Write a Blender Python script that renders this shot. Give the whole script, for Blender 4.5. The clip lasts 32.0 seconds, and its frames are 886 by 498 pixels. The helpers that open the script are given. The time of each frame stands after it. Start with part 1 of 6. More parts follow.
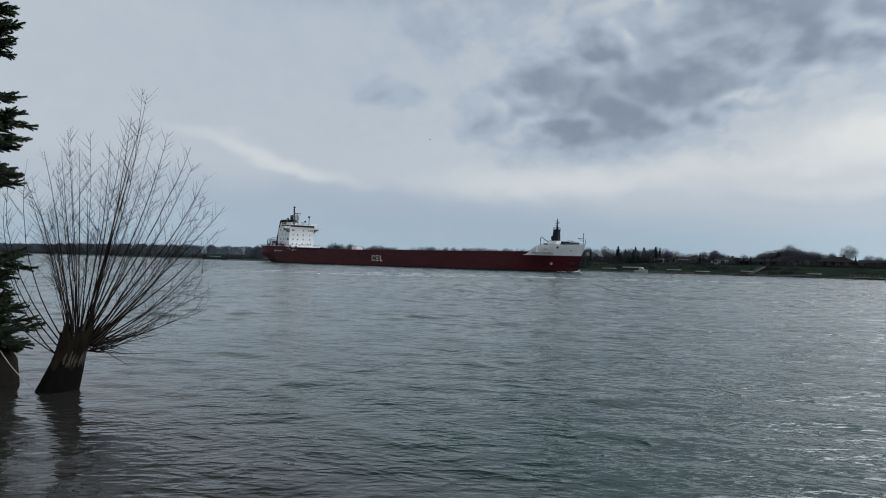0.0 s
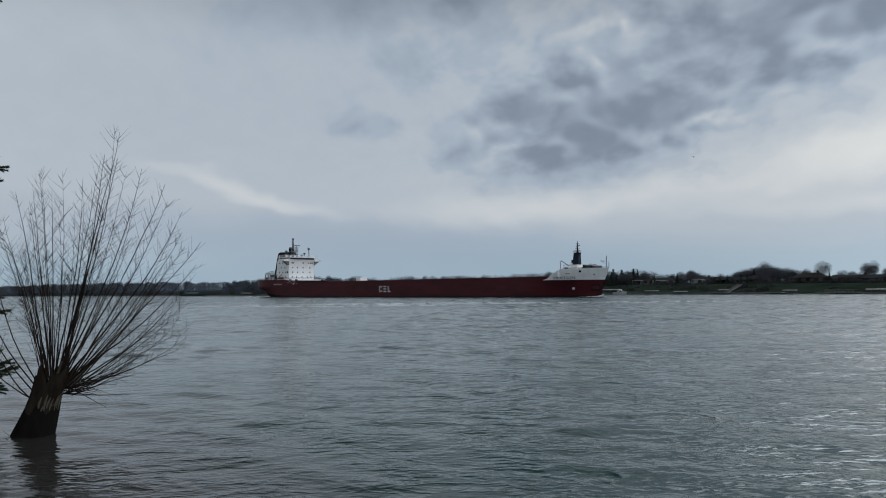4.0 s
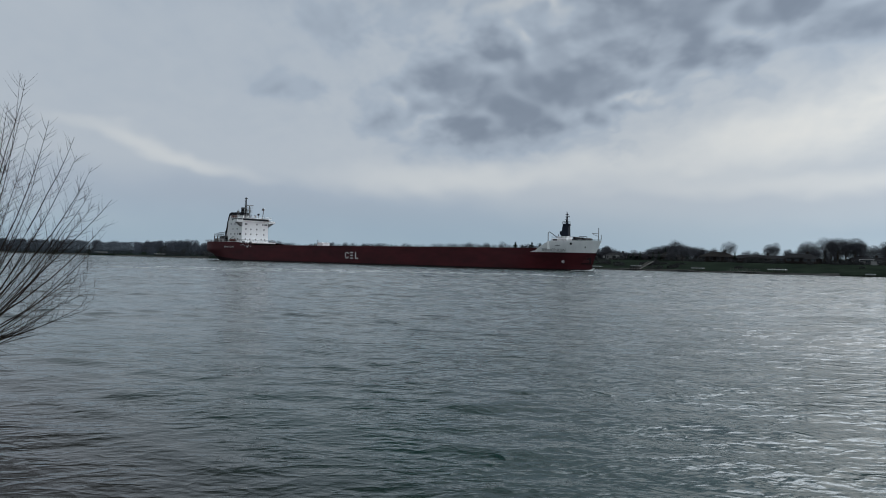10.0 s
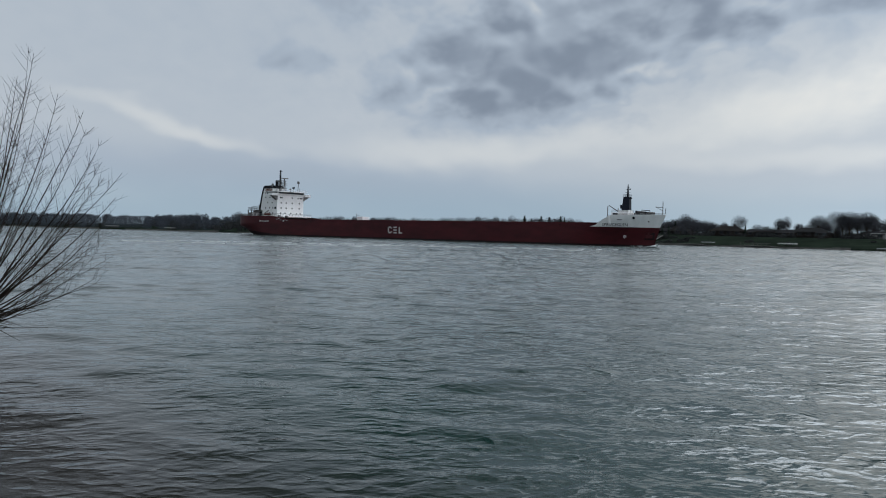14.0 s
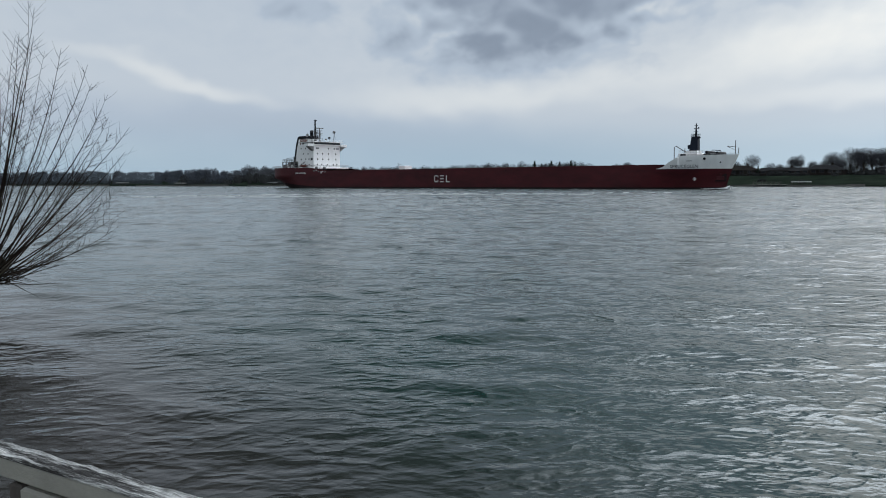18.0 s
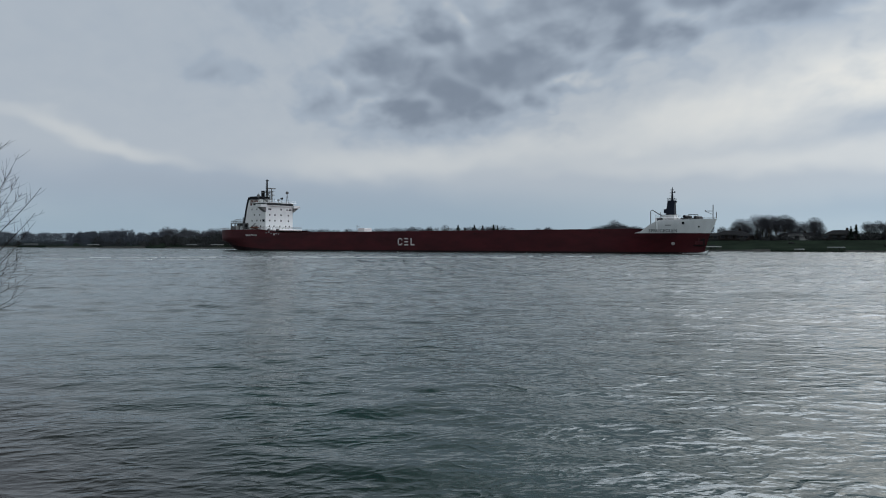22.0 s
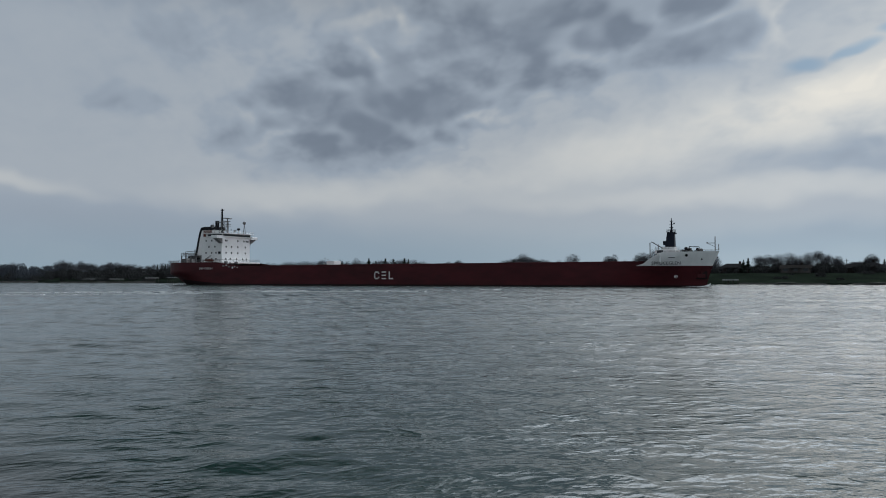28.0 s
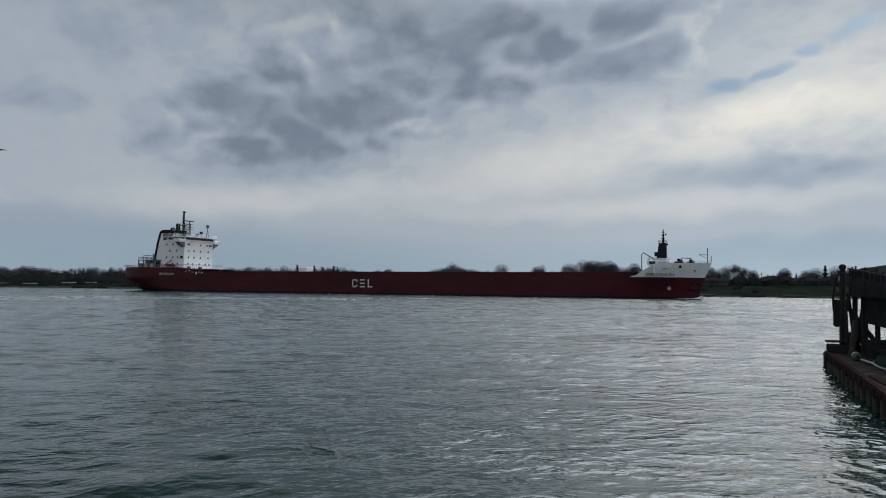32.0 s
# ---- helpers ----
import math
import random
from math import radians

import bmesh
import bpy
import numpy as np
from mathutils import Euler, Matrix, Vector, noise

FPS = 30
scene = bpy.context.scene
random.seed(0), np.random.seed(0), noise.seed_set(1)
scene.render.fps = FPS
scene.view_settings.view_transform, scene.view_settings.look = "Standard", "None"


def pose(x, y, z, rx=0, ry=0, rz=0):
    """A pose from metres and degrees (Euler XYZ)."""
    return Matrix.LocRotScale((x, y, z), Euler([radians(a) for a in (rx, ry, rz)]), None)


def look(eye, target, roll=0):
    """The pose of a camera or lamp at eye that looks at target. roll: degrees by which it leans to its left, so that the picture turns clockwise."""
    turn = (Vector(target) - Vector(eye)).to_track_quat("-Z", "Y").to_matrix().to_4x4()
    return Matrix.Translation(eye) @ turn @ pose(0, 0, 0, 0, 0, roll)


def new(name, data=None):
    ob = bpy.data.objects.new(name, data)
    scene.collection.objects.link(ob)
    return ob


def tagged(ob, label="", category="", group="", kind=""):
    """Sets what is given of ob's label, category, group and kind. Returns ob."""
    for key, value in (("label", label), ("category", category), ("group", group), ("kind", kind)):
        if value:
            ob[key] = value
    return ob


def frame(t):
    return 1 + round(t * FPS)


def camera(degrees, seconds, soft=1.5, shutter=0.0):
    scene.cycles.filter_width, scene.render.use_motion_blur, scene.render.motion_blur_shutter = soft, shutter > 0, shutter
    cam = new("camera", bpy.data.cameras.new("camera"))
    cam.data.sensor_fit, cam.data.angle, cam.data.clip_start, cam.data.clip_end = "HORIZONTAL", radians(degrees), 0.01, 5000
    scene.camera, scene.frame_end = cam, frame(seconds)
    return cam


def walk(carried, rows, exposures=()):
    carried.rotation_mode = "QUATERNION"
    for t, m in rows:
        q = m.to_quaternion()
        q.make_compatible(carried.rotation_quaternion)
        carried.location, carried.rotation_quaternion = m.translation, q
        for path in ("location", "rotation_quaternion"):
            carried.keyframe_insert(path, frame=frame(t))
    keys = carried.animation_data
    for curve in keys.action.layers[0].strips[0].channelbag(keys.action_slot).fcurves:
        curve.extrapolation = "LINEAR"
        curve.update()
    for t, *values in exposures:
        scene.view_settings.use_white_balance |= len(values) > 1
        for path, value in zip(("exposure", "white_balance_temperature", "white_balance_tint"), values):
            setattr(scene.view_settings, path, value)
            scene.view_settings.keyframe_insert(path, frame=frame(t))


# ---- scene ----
# One riverside view: a lake freighter passing on a wide river under broken overcast.
EYE = (0.0, 0.0, 3.009)
RISE = [(0.0, 0.06), (14.5, 0.05), (17.5, 0.0), (19.2, 0.0), (21.0, 0.02), (32.0, 0.02)]   # how the eye lifts a little, in seconds and metres
cam = camera(59.3, 32.0, soft=1.0)

# seconds, yaw to the left, pitch up, roll
PATH = [
    (0, 2.59, 0.89, 1.42),
    (0.5, 2.09, 0.58, 1.18),
    (1, 2.16, 1.03, 0.48),
    (1.5, 2.55, 1.94, -0.26),
    (2, 1.76, 3.56, -1.06),
    (2.5, -0.64, 3.31, -0.63),
    (4.5, 1.69, 2.83, -0.15),
    (5, 1.77, 2.61, 0.49),
    (5.5, 1.18, 3.09, 0.24),
    (6, 1.29, 4.12, -0.06),
    (6.5, -0.57, 1.77, 0.76),
    (7, -0.80, 3.09, 0.96),
    (7.5, -1.49, 3.97, 0.52),
    (8, -3.07, 3.69, -0.40),
    (8.5, -4.62, 2.60, -0.62),
    (9, -5.46, 1.35, -0.41),
    (9.5, -5.44, 0.64, 0.15),
    (10, -4.79, 0.73, 1.31),
    (10.5, -4.00, 1.07, 1.87),
    (11, -3.13, 1.52, 0.76),
    (11.5, -2.33, 1.44, 0.15),
    (12, -1.76, -0.24, 0.26),
    (12.5, -1.58, 0.11, -0.02),
    (13, -1.88, -0.59, 0.77),
    (13.5, -2.89, -1.15, 1.43),
    (14, -4.17, -1.20, 1.33),
    (14.5, -5.11, -1.39, 1.02),
    (16.5, -3.60, -2.52, 0.64),
    (17, -3.79, -2.84, -0.28),
    (17.5, -3.99, -3.06, -1.21),
    (18, -3.39, -5.03, -0.27),
    (18.5, -1.58, -4.71, -1.73),
    (19, -1.99, -3.13, -1.45),
    (19.5, -2.76, -1.63, -0.18),
    (20, -2.57, -1.26, 0.23),
    (20.5, -3.29, -1.53, 0.50),
    (21, -5.43, -1.42, 0.69),
    (21.5, -7.59, -0.93, 0.34),
    (22, -8.99, -0.40, 0.05),
    (22.5, -10.05, -0.15, 0.17),
    (23, -11.23, 0.56, 0.54),
    (23.5, -12.52, 1.73, 0.92),
    (24, -13.77, 2.69, 0.90),
    (24.5, -14.76, 2.89, 0.50),
    (25, -15.08, 2.85, 0.08),
    (25.5, -15.07, 2.99, -0.14),
    (27.5, -15.65, 2.40, -0.45),
    (28, -15.54, 2.07, -0.08),
    (28.5, -16.11, 1.76, 0.52),
    (29, -17.10, 1.82, 0.79),
    (29.5, -17.79, 2.17, 0.83),
    (30, -18.47, 2.35, 1.11),
    (30.5, -19.21, 2.27, 1.30),
    (31, -19.74, 2.22, 1.39),
    (31.5, -20.14, 2.39, 1.08),
    (32, -20.68, 2.73, 0.60),
]


def aimed(t, yaw, pitch, roll):
    y, p = radians(yaw), radians(pitch)
    ahead = Vector((-math.sin(y) * math.cos(p), math.cos(y) * math.cos(p), math.sin(p)))
    eye = Vector(EYE) + Vector((0, 0, float(np.interp(t, [r[0] for r in RISE], [r[1] for r in RISE]))))
    return look(eye, eye + ahead * 10, roll)


EXPOSURES = [(0.0, 0.12), (2.0, 0.0), (4.5, 0.0), (6.0, 0.0), (8.0, -0.09), (9.0, -0.08), (11.0, 0.06), (13.0, 0.12), (14.0, 0.06), (17.0, 0.17), (18.0, 0.25), (20.0, 0.2), (22.0, -0.05), (23.0, -0.12), (24.0, -0.32), (25.0, -0.27), (30.0, -0.3), (32.0, -0.24)]
walk(cam, [(t, aimed(t, a, b, c)) for t, a, b, c in PATH], EXPOSURES)

# ---------------------------------------------------------------- sky and sun
SUN_AZ, SUN_EL = 54.0, 30.0   # degrees, from +y to the right


class Nodes:
    """Short hand for building node trees."""

    def __init__(self, tree):
        self.t = tree
        tree.nodes.clear()

    def add(self, kind, **props):
        n = self.t.nodes.new(kind)
        for k, v in props.items():
            if k == "op":
                n.operation = v
            elif k == "blend":
                n.blend_type = v
        return n

    def put(self, socket, value):
        if hasattr(value, "is_output"):
            self.t.links.new(value, socket)
        elif value is not None:
            socket.default_value = value

    def math(self, op, a, b=None, c=None, clamp=False):
        n = self.add("ShaderNodeMath", op=op)
        n.use_clamp = clamp
        for i, v in enumerate((a, b, c)):
            self.put(n.inputs[i], v)
        return n.outputs[0]

    def vec(self, op, a, b=None):
        n = self.add("ShaderNodeVectorMath", op=op)
        self.put(n.inputs[0], a)
        self.put(n.inputs[1], b)
        return n.outputs["Value"] if op in ("LENGTH", "DOT_PRODUCT") else n.outputs["Vector"]

    def noise(self, v, scale, detail=4.0, rough=0.5, distort=0.0, out="Fac"):
        n = self.add("ShaderNodeTexNoise")
        self.put(n.inputs["Vector"], v)
        n.inputs["Scale"].default_value, n.inputs["Detail"].default_value = scale, detail
        n.inputs["Roughness"].default_value, n.inputs["Distortion"].default_value = rough, distort
        return n.outputs[out]

    def mapping(self, v, loc=(0, 0, 0), rot=(0, 0, 0), scale=(1, 1, 1), kind="POINT"):
        n = self.add("ShaderNodeMapping")
        n.vector_type = kind
        self.put(n.inputs["Vector"], v)
        n.inputs["Location"].default_value, n.inputs["Rotation"].default_value = loc, [radians(a) for a in rot]
        n.inputs["Scale"].default_value = scale
        return n.outputs[0]

    def ramp(self, f, stops, mode="LINEAR"):
        n = self.add("ShaderNodeValToRGB")
        n.color_ramp.interpolation = mode
        el = n.color_ramp.elements
        while len(el) < len(stops):
            el.new(0.5)
        for e, (p, c) in zip(el, stops):
            e.position, e.color = p, (*c, 1) if len(c) == 3 else c
        self.put(n.inputs[0], f)
        return n.outputs[0]

    def span(self, v, a, b, c=0.0, d=1.0, smooth=True):
        n = self.add("ShaderNodeMapRange")
        n.interpolation_type = "SMOOTHSTEP" if smooth else "LINEAR"
        self.put(n.inputs[0], v)
        for i, q in enumerate((a, b, c, d)):
            self.put(n.inputs[i + 1], q)
        return n.outputs[0]

    def mix(self, f, a, b, blend="MIX"):
        n = self.add("ShaderNodeMix")
        n.data_type, n.blend_type = "RGBA", blend
        self.put(n.inputs[0], f)
        for s, v in ((n.inputs[6], a), (n.inputs[7], b)):
            self.put(s, (*v, 1) if isinstance(v, tuple) and len(v) == 3 else v)
        return n.outputs[2]


world = bpy.data.worlds.new("sky")
scene.world = world
world.use_nodes = True
k = Nodes(world.node_tree)
gen = k.add("ShaderNodeTexCoord").outputs["Generated"]
sep = k.add("ShaderNodeSeparateXYZ")
k.put(sep.inputs[0], gen)
az = k.math("MULTIPLY", k.math("ARCTAN2", sep.outputs[0], sep.outputs[1]), 57.2958)
el = k.math("MULTIPLY", k.math("ARCSINE", sep.outputs[2]), 57.2958)
comb = k.add("ShaderNodeCombineXYZ")
k.put(comb.inputs[0], az)
k.put(comb.inputs[1], el)
flat = comb.outputs[0]
# the deck as a flat sheet overhead, so that its rolls crowd together towards the horizon
up = k.math("ADD", k.math("MAXIMUM", sep.outputs[2], 0.0), 0.45)
over = k.add("ShaderNodeCombineXYZ")
k.put(over.inputs[0], k.math("DIVIDE", sep.outputs[0], up))
k.put(over.inputs[1], k.math("DIVIDE", sep.outputs[1], up))
sheet = k.mapping(over.outputs[0], rot=(0, 0, 24), scale=(1.2, 0.95, 1.0))
warp = k.noise(sheet, 3.2, 2.0, 0.5, out="Color")
uv2 = k.vec("ADD", sheet, k.vec("MULTIPLY", k.vec("SUBTRACT", warp, (0.5, 0.5, 0.5)), (0.10, 0.10, 0)))
n_big = k.noise(uv2, 4.4, 2.0, 0.5)
n_mid = k.noise(k.mapping(uv2, loc=(7, 3, 1)), 8.5, 3.0, 0.55)
n_fine = k.noise(k.mapping(uv2, loc=(2, 9, 4)), 20.0, 2.5, 0.5)
# thin bright seams where the rolls part
seam = k.math("SUBTRACT", 1.0, k.math("MULTIPLY", k.math("ABSOLUTE", k.math("SUBTRACT", k.noise(k.mapping(uv2, loc=(4, 1, 8)), 5.4, 2.0, 0.5), 0.5)), 2.0))
seam = k.span(seam, 0.72, 1.0)
# shapes of the larger clouds, in degrees of azimuth and elevation, their edges frayed
fray = k.vec("MULTIPLY", k.vec("SUBTRACT", k.noise(k.mapping(flat, scale=(0.75, 1.2, 1)), 0.26, 2.5, 0.5, out="Color"), (0.5, 0.5, 0.5)), (4.5, 2.6, 0))
frayed = k.vec("ADD", flat, fray)


def patches(rows, outer=1.6, inner=0.1):
    total = None
    for ca, ce, wa, we, tilt, weight in rows:
        q = k.mapping(frayed, loc=(ca, ce, 0), rot=(0, 0, tilt), scale=(wa, we, 1), kind="TEXTURE")
        blob = k.span(k.vec("LENGTH", q), outer, inner, 0.0, weight)
        total = blob if total is None else k.math("ADD", total, blob)
    return total


# centre azimuth, centre elevation, half width, half height, tilt, weight
HEAVY = [
    (8.5, 11.0, 8.5, 3.8, 10, 0.90),
    (9.0, 15.5, 10.0, 3.8, 12, 0.50),
    (17.0, 13.6, 9.5, 3.0, 14, 0.70),
    (24.0, 14.0, 5.5, 1.2, 12, 0.50),
    (21.0, 18.0, 9.0, 2.8, 10, 0.60),
    (31.5, 18.2, 8.5, 2.8, 8, 1.0),
    (34.0, 15.2, 4.5, 1.3, 6, 0.85),
    (-6.8, 12.1, 3.0, 1.2, 6, 0.50),
    (-4.0, 15.8, 5.0, 1.8, 10, 0.36),
    (-9.0, 20.0, 12.0, 3.4, 6, 0.45),
    (4.0, 21.5, 12.0, 3.6, 0, 0.45),
    (45.0, 8.2, 6.5, 1.1, 4, 0.60),
]
PALE = [
    (-13.5, 6.6, 4.8, 0.6, -15, 0.12),
    (-18.5, 8.3, 4.0, 0.5, -12, 0.08),
    (7.0, 6.2, 10.0, 1.2, 3, 0.13),
    (24.0, 8.2, 9.0, 1.9, 10, 0.12),
    (33.0, 9.8, 8.0, 2.4, 10, 0.16),
    (42.5, 11.4, 7.0, 2.0, 6, 0.28),
    (53.0, 13.0, 9.0, 4.0, 0, 0.24),
    (36.0, 5.9, 16.0, 0.9, 2, 0.13),
    (9.8, 18.4, 3.0, 0.5, 20, 0.12),
    (15.0, 15.4, 6.0, 0.5, 14, 0.10),
]
veil = patches([(-6.0, 3.4, 24.0, 1.8, -4, -0.10), (46.0, 2.8, 16.0, 1.1, 2, -0.10), (-16.0, 14.0, 14.0, 6.0, 0, -0.03)])
rolls = k.math("ADD", k.math("MULTIPLY", k.math("SUBTRACT", n_mid, 0.5), 1.5), k.math("ADD", k.math("MULTIPLY", k.math("SUBTRACT", n_big, 0.5), 0.9), k.math("MULTIPLY", k.math("SUBTRACT", n_fine, 0.5), 0.45)))
calm = k.math("MULTIPLY", k.span(el, 4.5, 11.0, 0.10, 1.0), k.span(az, -14.0, 8.0, 0.35, 1.0))
heavy = k.span(k.math("ADD", patches(HEAVY), k.math("MULTIPLY", rolls, k.math("MULTIPLY", calm, 1.4))), 0.0, 1.25, 0.0, 1.0)
value = k.math("SUBTRACT", k.math("ADD", k.math("ADD", 0.575, veil), patches(PALE)), k.math("MULTIPLY", heavy, 0.365))
value = k.math("ADD", value, k.math("MULTIPLY", k.math("MULTIPLY", seam, calm), k.math("MULTIPLY", k.span(n_big, 0.40, 0.62, 0.25, 1.0), k.span(heavy, 0.15, 0.7, 0.04, 0.30))))
value = k.math("ADD", value, k.math("MULTIPLY", k.math("SUBTRACT", n_fine, 0.5), k.math("MULTIPLY", calm, 0.10)))
value = k.math("ADD", value, k.math("MULTIPLY", k.math("SUBTRACT", n_mid, 0.5), k.math("MULTIPLY", k.span(az, 22.0, 40.0), k.math("MULTIPLY", k.span(el, 5.0, 12.0), 0.60))))
glow = k.add("ShaderNodeVectorMath", op="DOT_PRODUCT")
k.put(glow.inputs[0], gen)
glow.inputs[1].default_value = (math.sin(radians(SUN_AZ)) * math.cos(radians(SUN_EL)), math.cos(radians(SUN_AZ)) * math.cos(radians(SUN_EL)), math.sin(radians(SUN_EL)))
# sky above the view brightened sunward, dimmed elsewhere: added to steer water reflections
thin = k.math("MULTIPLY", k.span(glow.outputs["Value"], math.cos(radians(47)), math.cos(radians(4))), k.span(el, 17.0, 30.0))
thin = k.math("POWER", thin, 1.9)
# unseen sky behind the viewer kept bright, added as fill for near sides
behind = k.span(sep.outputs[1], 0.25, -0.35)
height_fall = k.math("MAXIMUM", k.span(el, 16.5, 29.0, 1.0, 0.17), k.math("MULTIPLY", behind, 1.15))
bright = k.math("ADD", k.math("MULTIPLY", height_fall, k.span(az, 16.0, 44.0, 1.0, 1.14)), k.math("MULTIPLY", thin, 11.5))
cloud_col = k.ramp(value, [(0.0, (0.142, 0.178, 0.234)), (0.25, (0.222, 0.270, 0.342)), (0.5, (0.368, 0.434, 0.517)), (0.75, (0.610, 0.640, 0.655)), (1.0, (0.835, 0.815, 0.755))])
low = k.span(el, 0.8, 5.2, 1.0, 0.0)
cloud_col = k.mix(k.math("MULTIPLY", low, k.span(az, 4.0, 38.0, 0.72, 0.66)), cloud_col, k.mix(k.span(az, 8.0, 36.0), (0.285, 0.40, 0.495), (0.37, 0.495, 0.585)))
nish = k.add("ShaderNodeTexSky")
nish.sky_type, nish.sun_disc = "NISHITA", False
nish.sun_elevation, nish.sun_rotation = radians(SUN_EL), radians(SUN_AZ)
blue = k.vec("MULTIPLY", nish.outputs[0], (0.024, 0.034, 0.044))
# small gaps of open sky
gap = None
for ca, ce, wa, we, tilt in ((40.6, 14.2, 1.7, 0.6, 4), (43.4, 14.7, 1.3, 0.45, 20), (46.0, 15.9, 1.2, 0.5, 10), (49.5, 17.0, 1.6, 0.5, 12)):
    q = k.mapping(frayed, loc=(ca, ce, 0), rot=(0, 0, tilt), scale=(wa, we, 1), kind="TEXTURE")
    g = k.span(k.vec("LENGTH", q), 1.45, 0.3, 0.0, 0.85)
    gap = g if gap is None else k.math("MAXIMUM", gap, g)
sky_col = k.mix(gap, cloud_col, blue)
bg = k.add("ShaderNodeBackground")
k.put(bg.inputs[0], sky_col)
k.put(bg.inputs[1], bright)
k.put(k.add("ShaderNodeOutputWorld").inputs[0], bg.outputs[0])

sun = new("sun", bpy.data.lights.new("sun", "SUN"))
sun.data.energy, sun.data.angle, sun.data.color = 0.5, radians(50), (1.0, 0.98, 0.94)
a, e = radians(SUN_AZ), radians(SUN_EL)
sun.matrix_world = look((60 * math.sin(a) * math.cos(e), 60 * math.cos(a) * math.cos(e), 60 * math.sin(e)), (0, 0, 0))


# ---------------------------------------------------------------- materials
def material(name, colour, rough=0.6, metal=0.0, vary=0.25, scale=3.0, bump=0.0, bump_scale=20.0, second=None, coords="Object", island=False, stretch=(1, 1, 1), spec=0.5, edge=(0.3, 0.7)):
    """A worn surface: broad stains and fine grain round one base colour."""
    m = bpy.data.materials.new(name)
    m.use_nodes = True
    n = Nodes(m.node_tree)
    out = n.add("ShaderNodeOutputMaterial")
    b = n.add("ShaderNodeBsdfPrincipled")
    n.put(out.inputs[0], b.outputs[0])
    co = n.mapping(n.add("ShaderNodeTexCoord").outputs[coords], scale=stretch)
    broad, fine = n.noise(co, scale, 5.0, 0.6), n.noise(co, scale * 11, 3.0, 0.6)
    f = n.math("ADD", n.math("MULTIPLY", broad, 0.7), n.math("MULTIPLY", fine, 0.3))
    lo = tuple(c * (1 - vary) for c in colour)
    hi = second or tuple(min(1.0, c * (1 + vary)) for c in colour)
    col = n.ramp(f, [(edge[0], lo), (edge[1], hi)])
    if island:
        r = n.add("ShaderNodeNewGeometry").outputs["Random Per Island"]
        col = n.mix(1.0, col, n.ramp(r, [(0.0, (0.6, 0.6, 0.6)), (1.0, (1.3, 1.25, 1.2))]), "MULTIPLY")
    n.put(b.inputs["Base Color"], col)
    n.put(b.inputs["Roughness"], n.span(fine, 0.2, 0.8, max(0.02, rough - 0.12), min(1.0, rough + 0.12)))
    b.inputs["Metallic"].default_value = metal
    b.inputs["Specular IOR Level"].default_value = spec
    if bump:
        bn = n.add("ShaderNodeBump")
        bn.inputs["Strength"].default_value, bn.inputs["Distance"].default_value = bump, 0.02
        n.put(bn.inputs["Height"], n.noise(co, bump_scale, 4.0, 0.65))
        n.put(b.inputs["Normal"], bn.outputs[0])
    return m


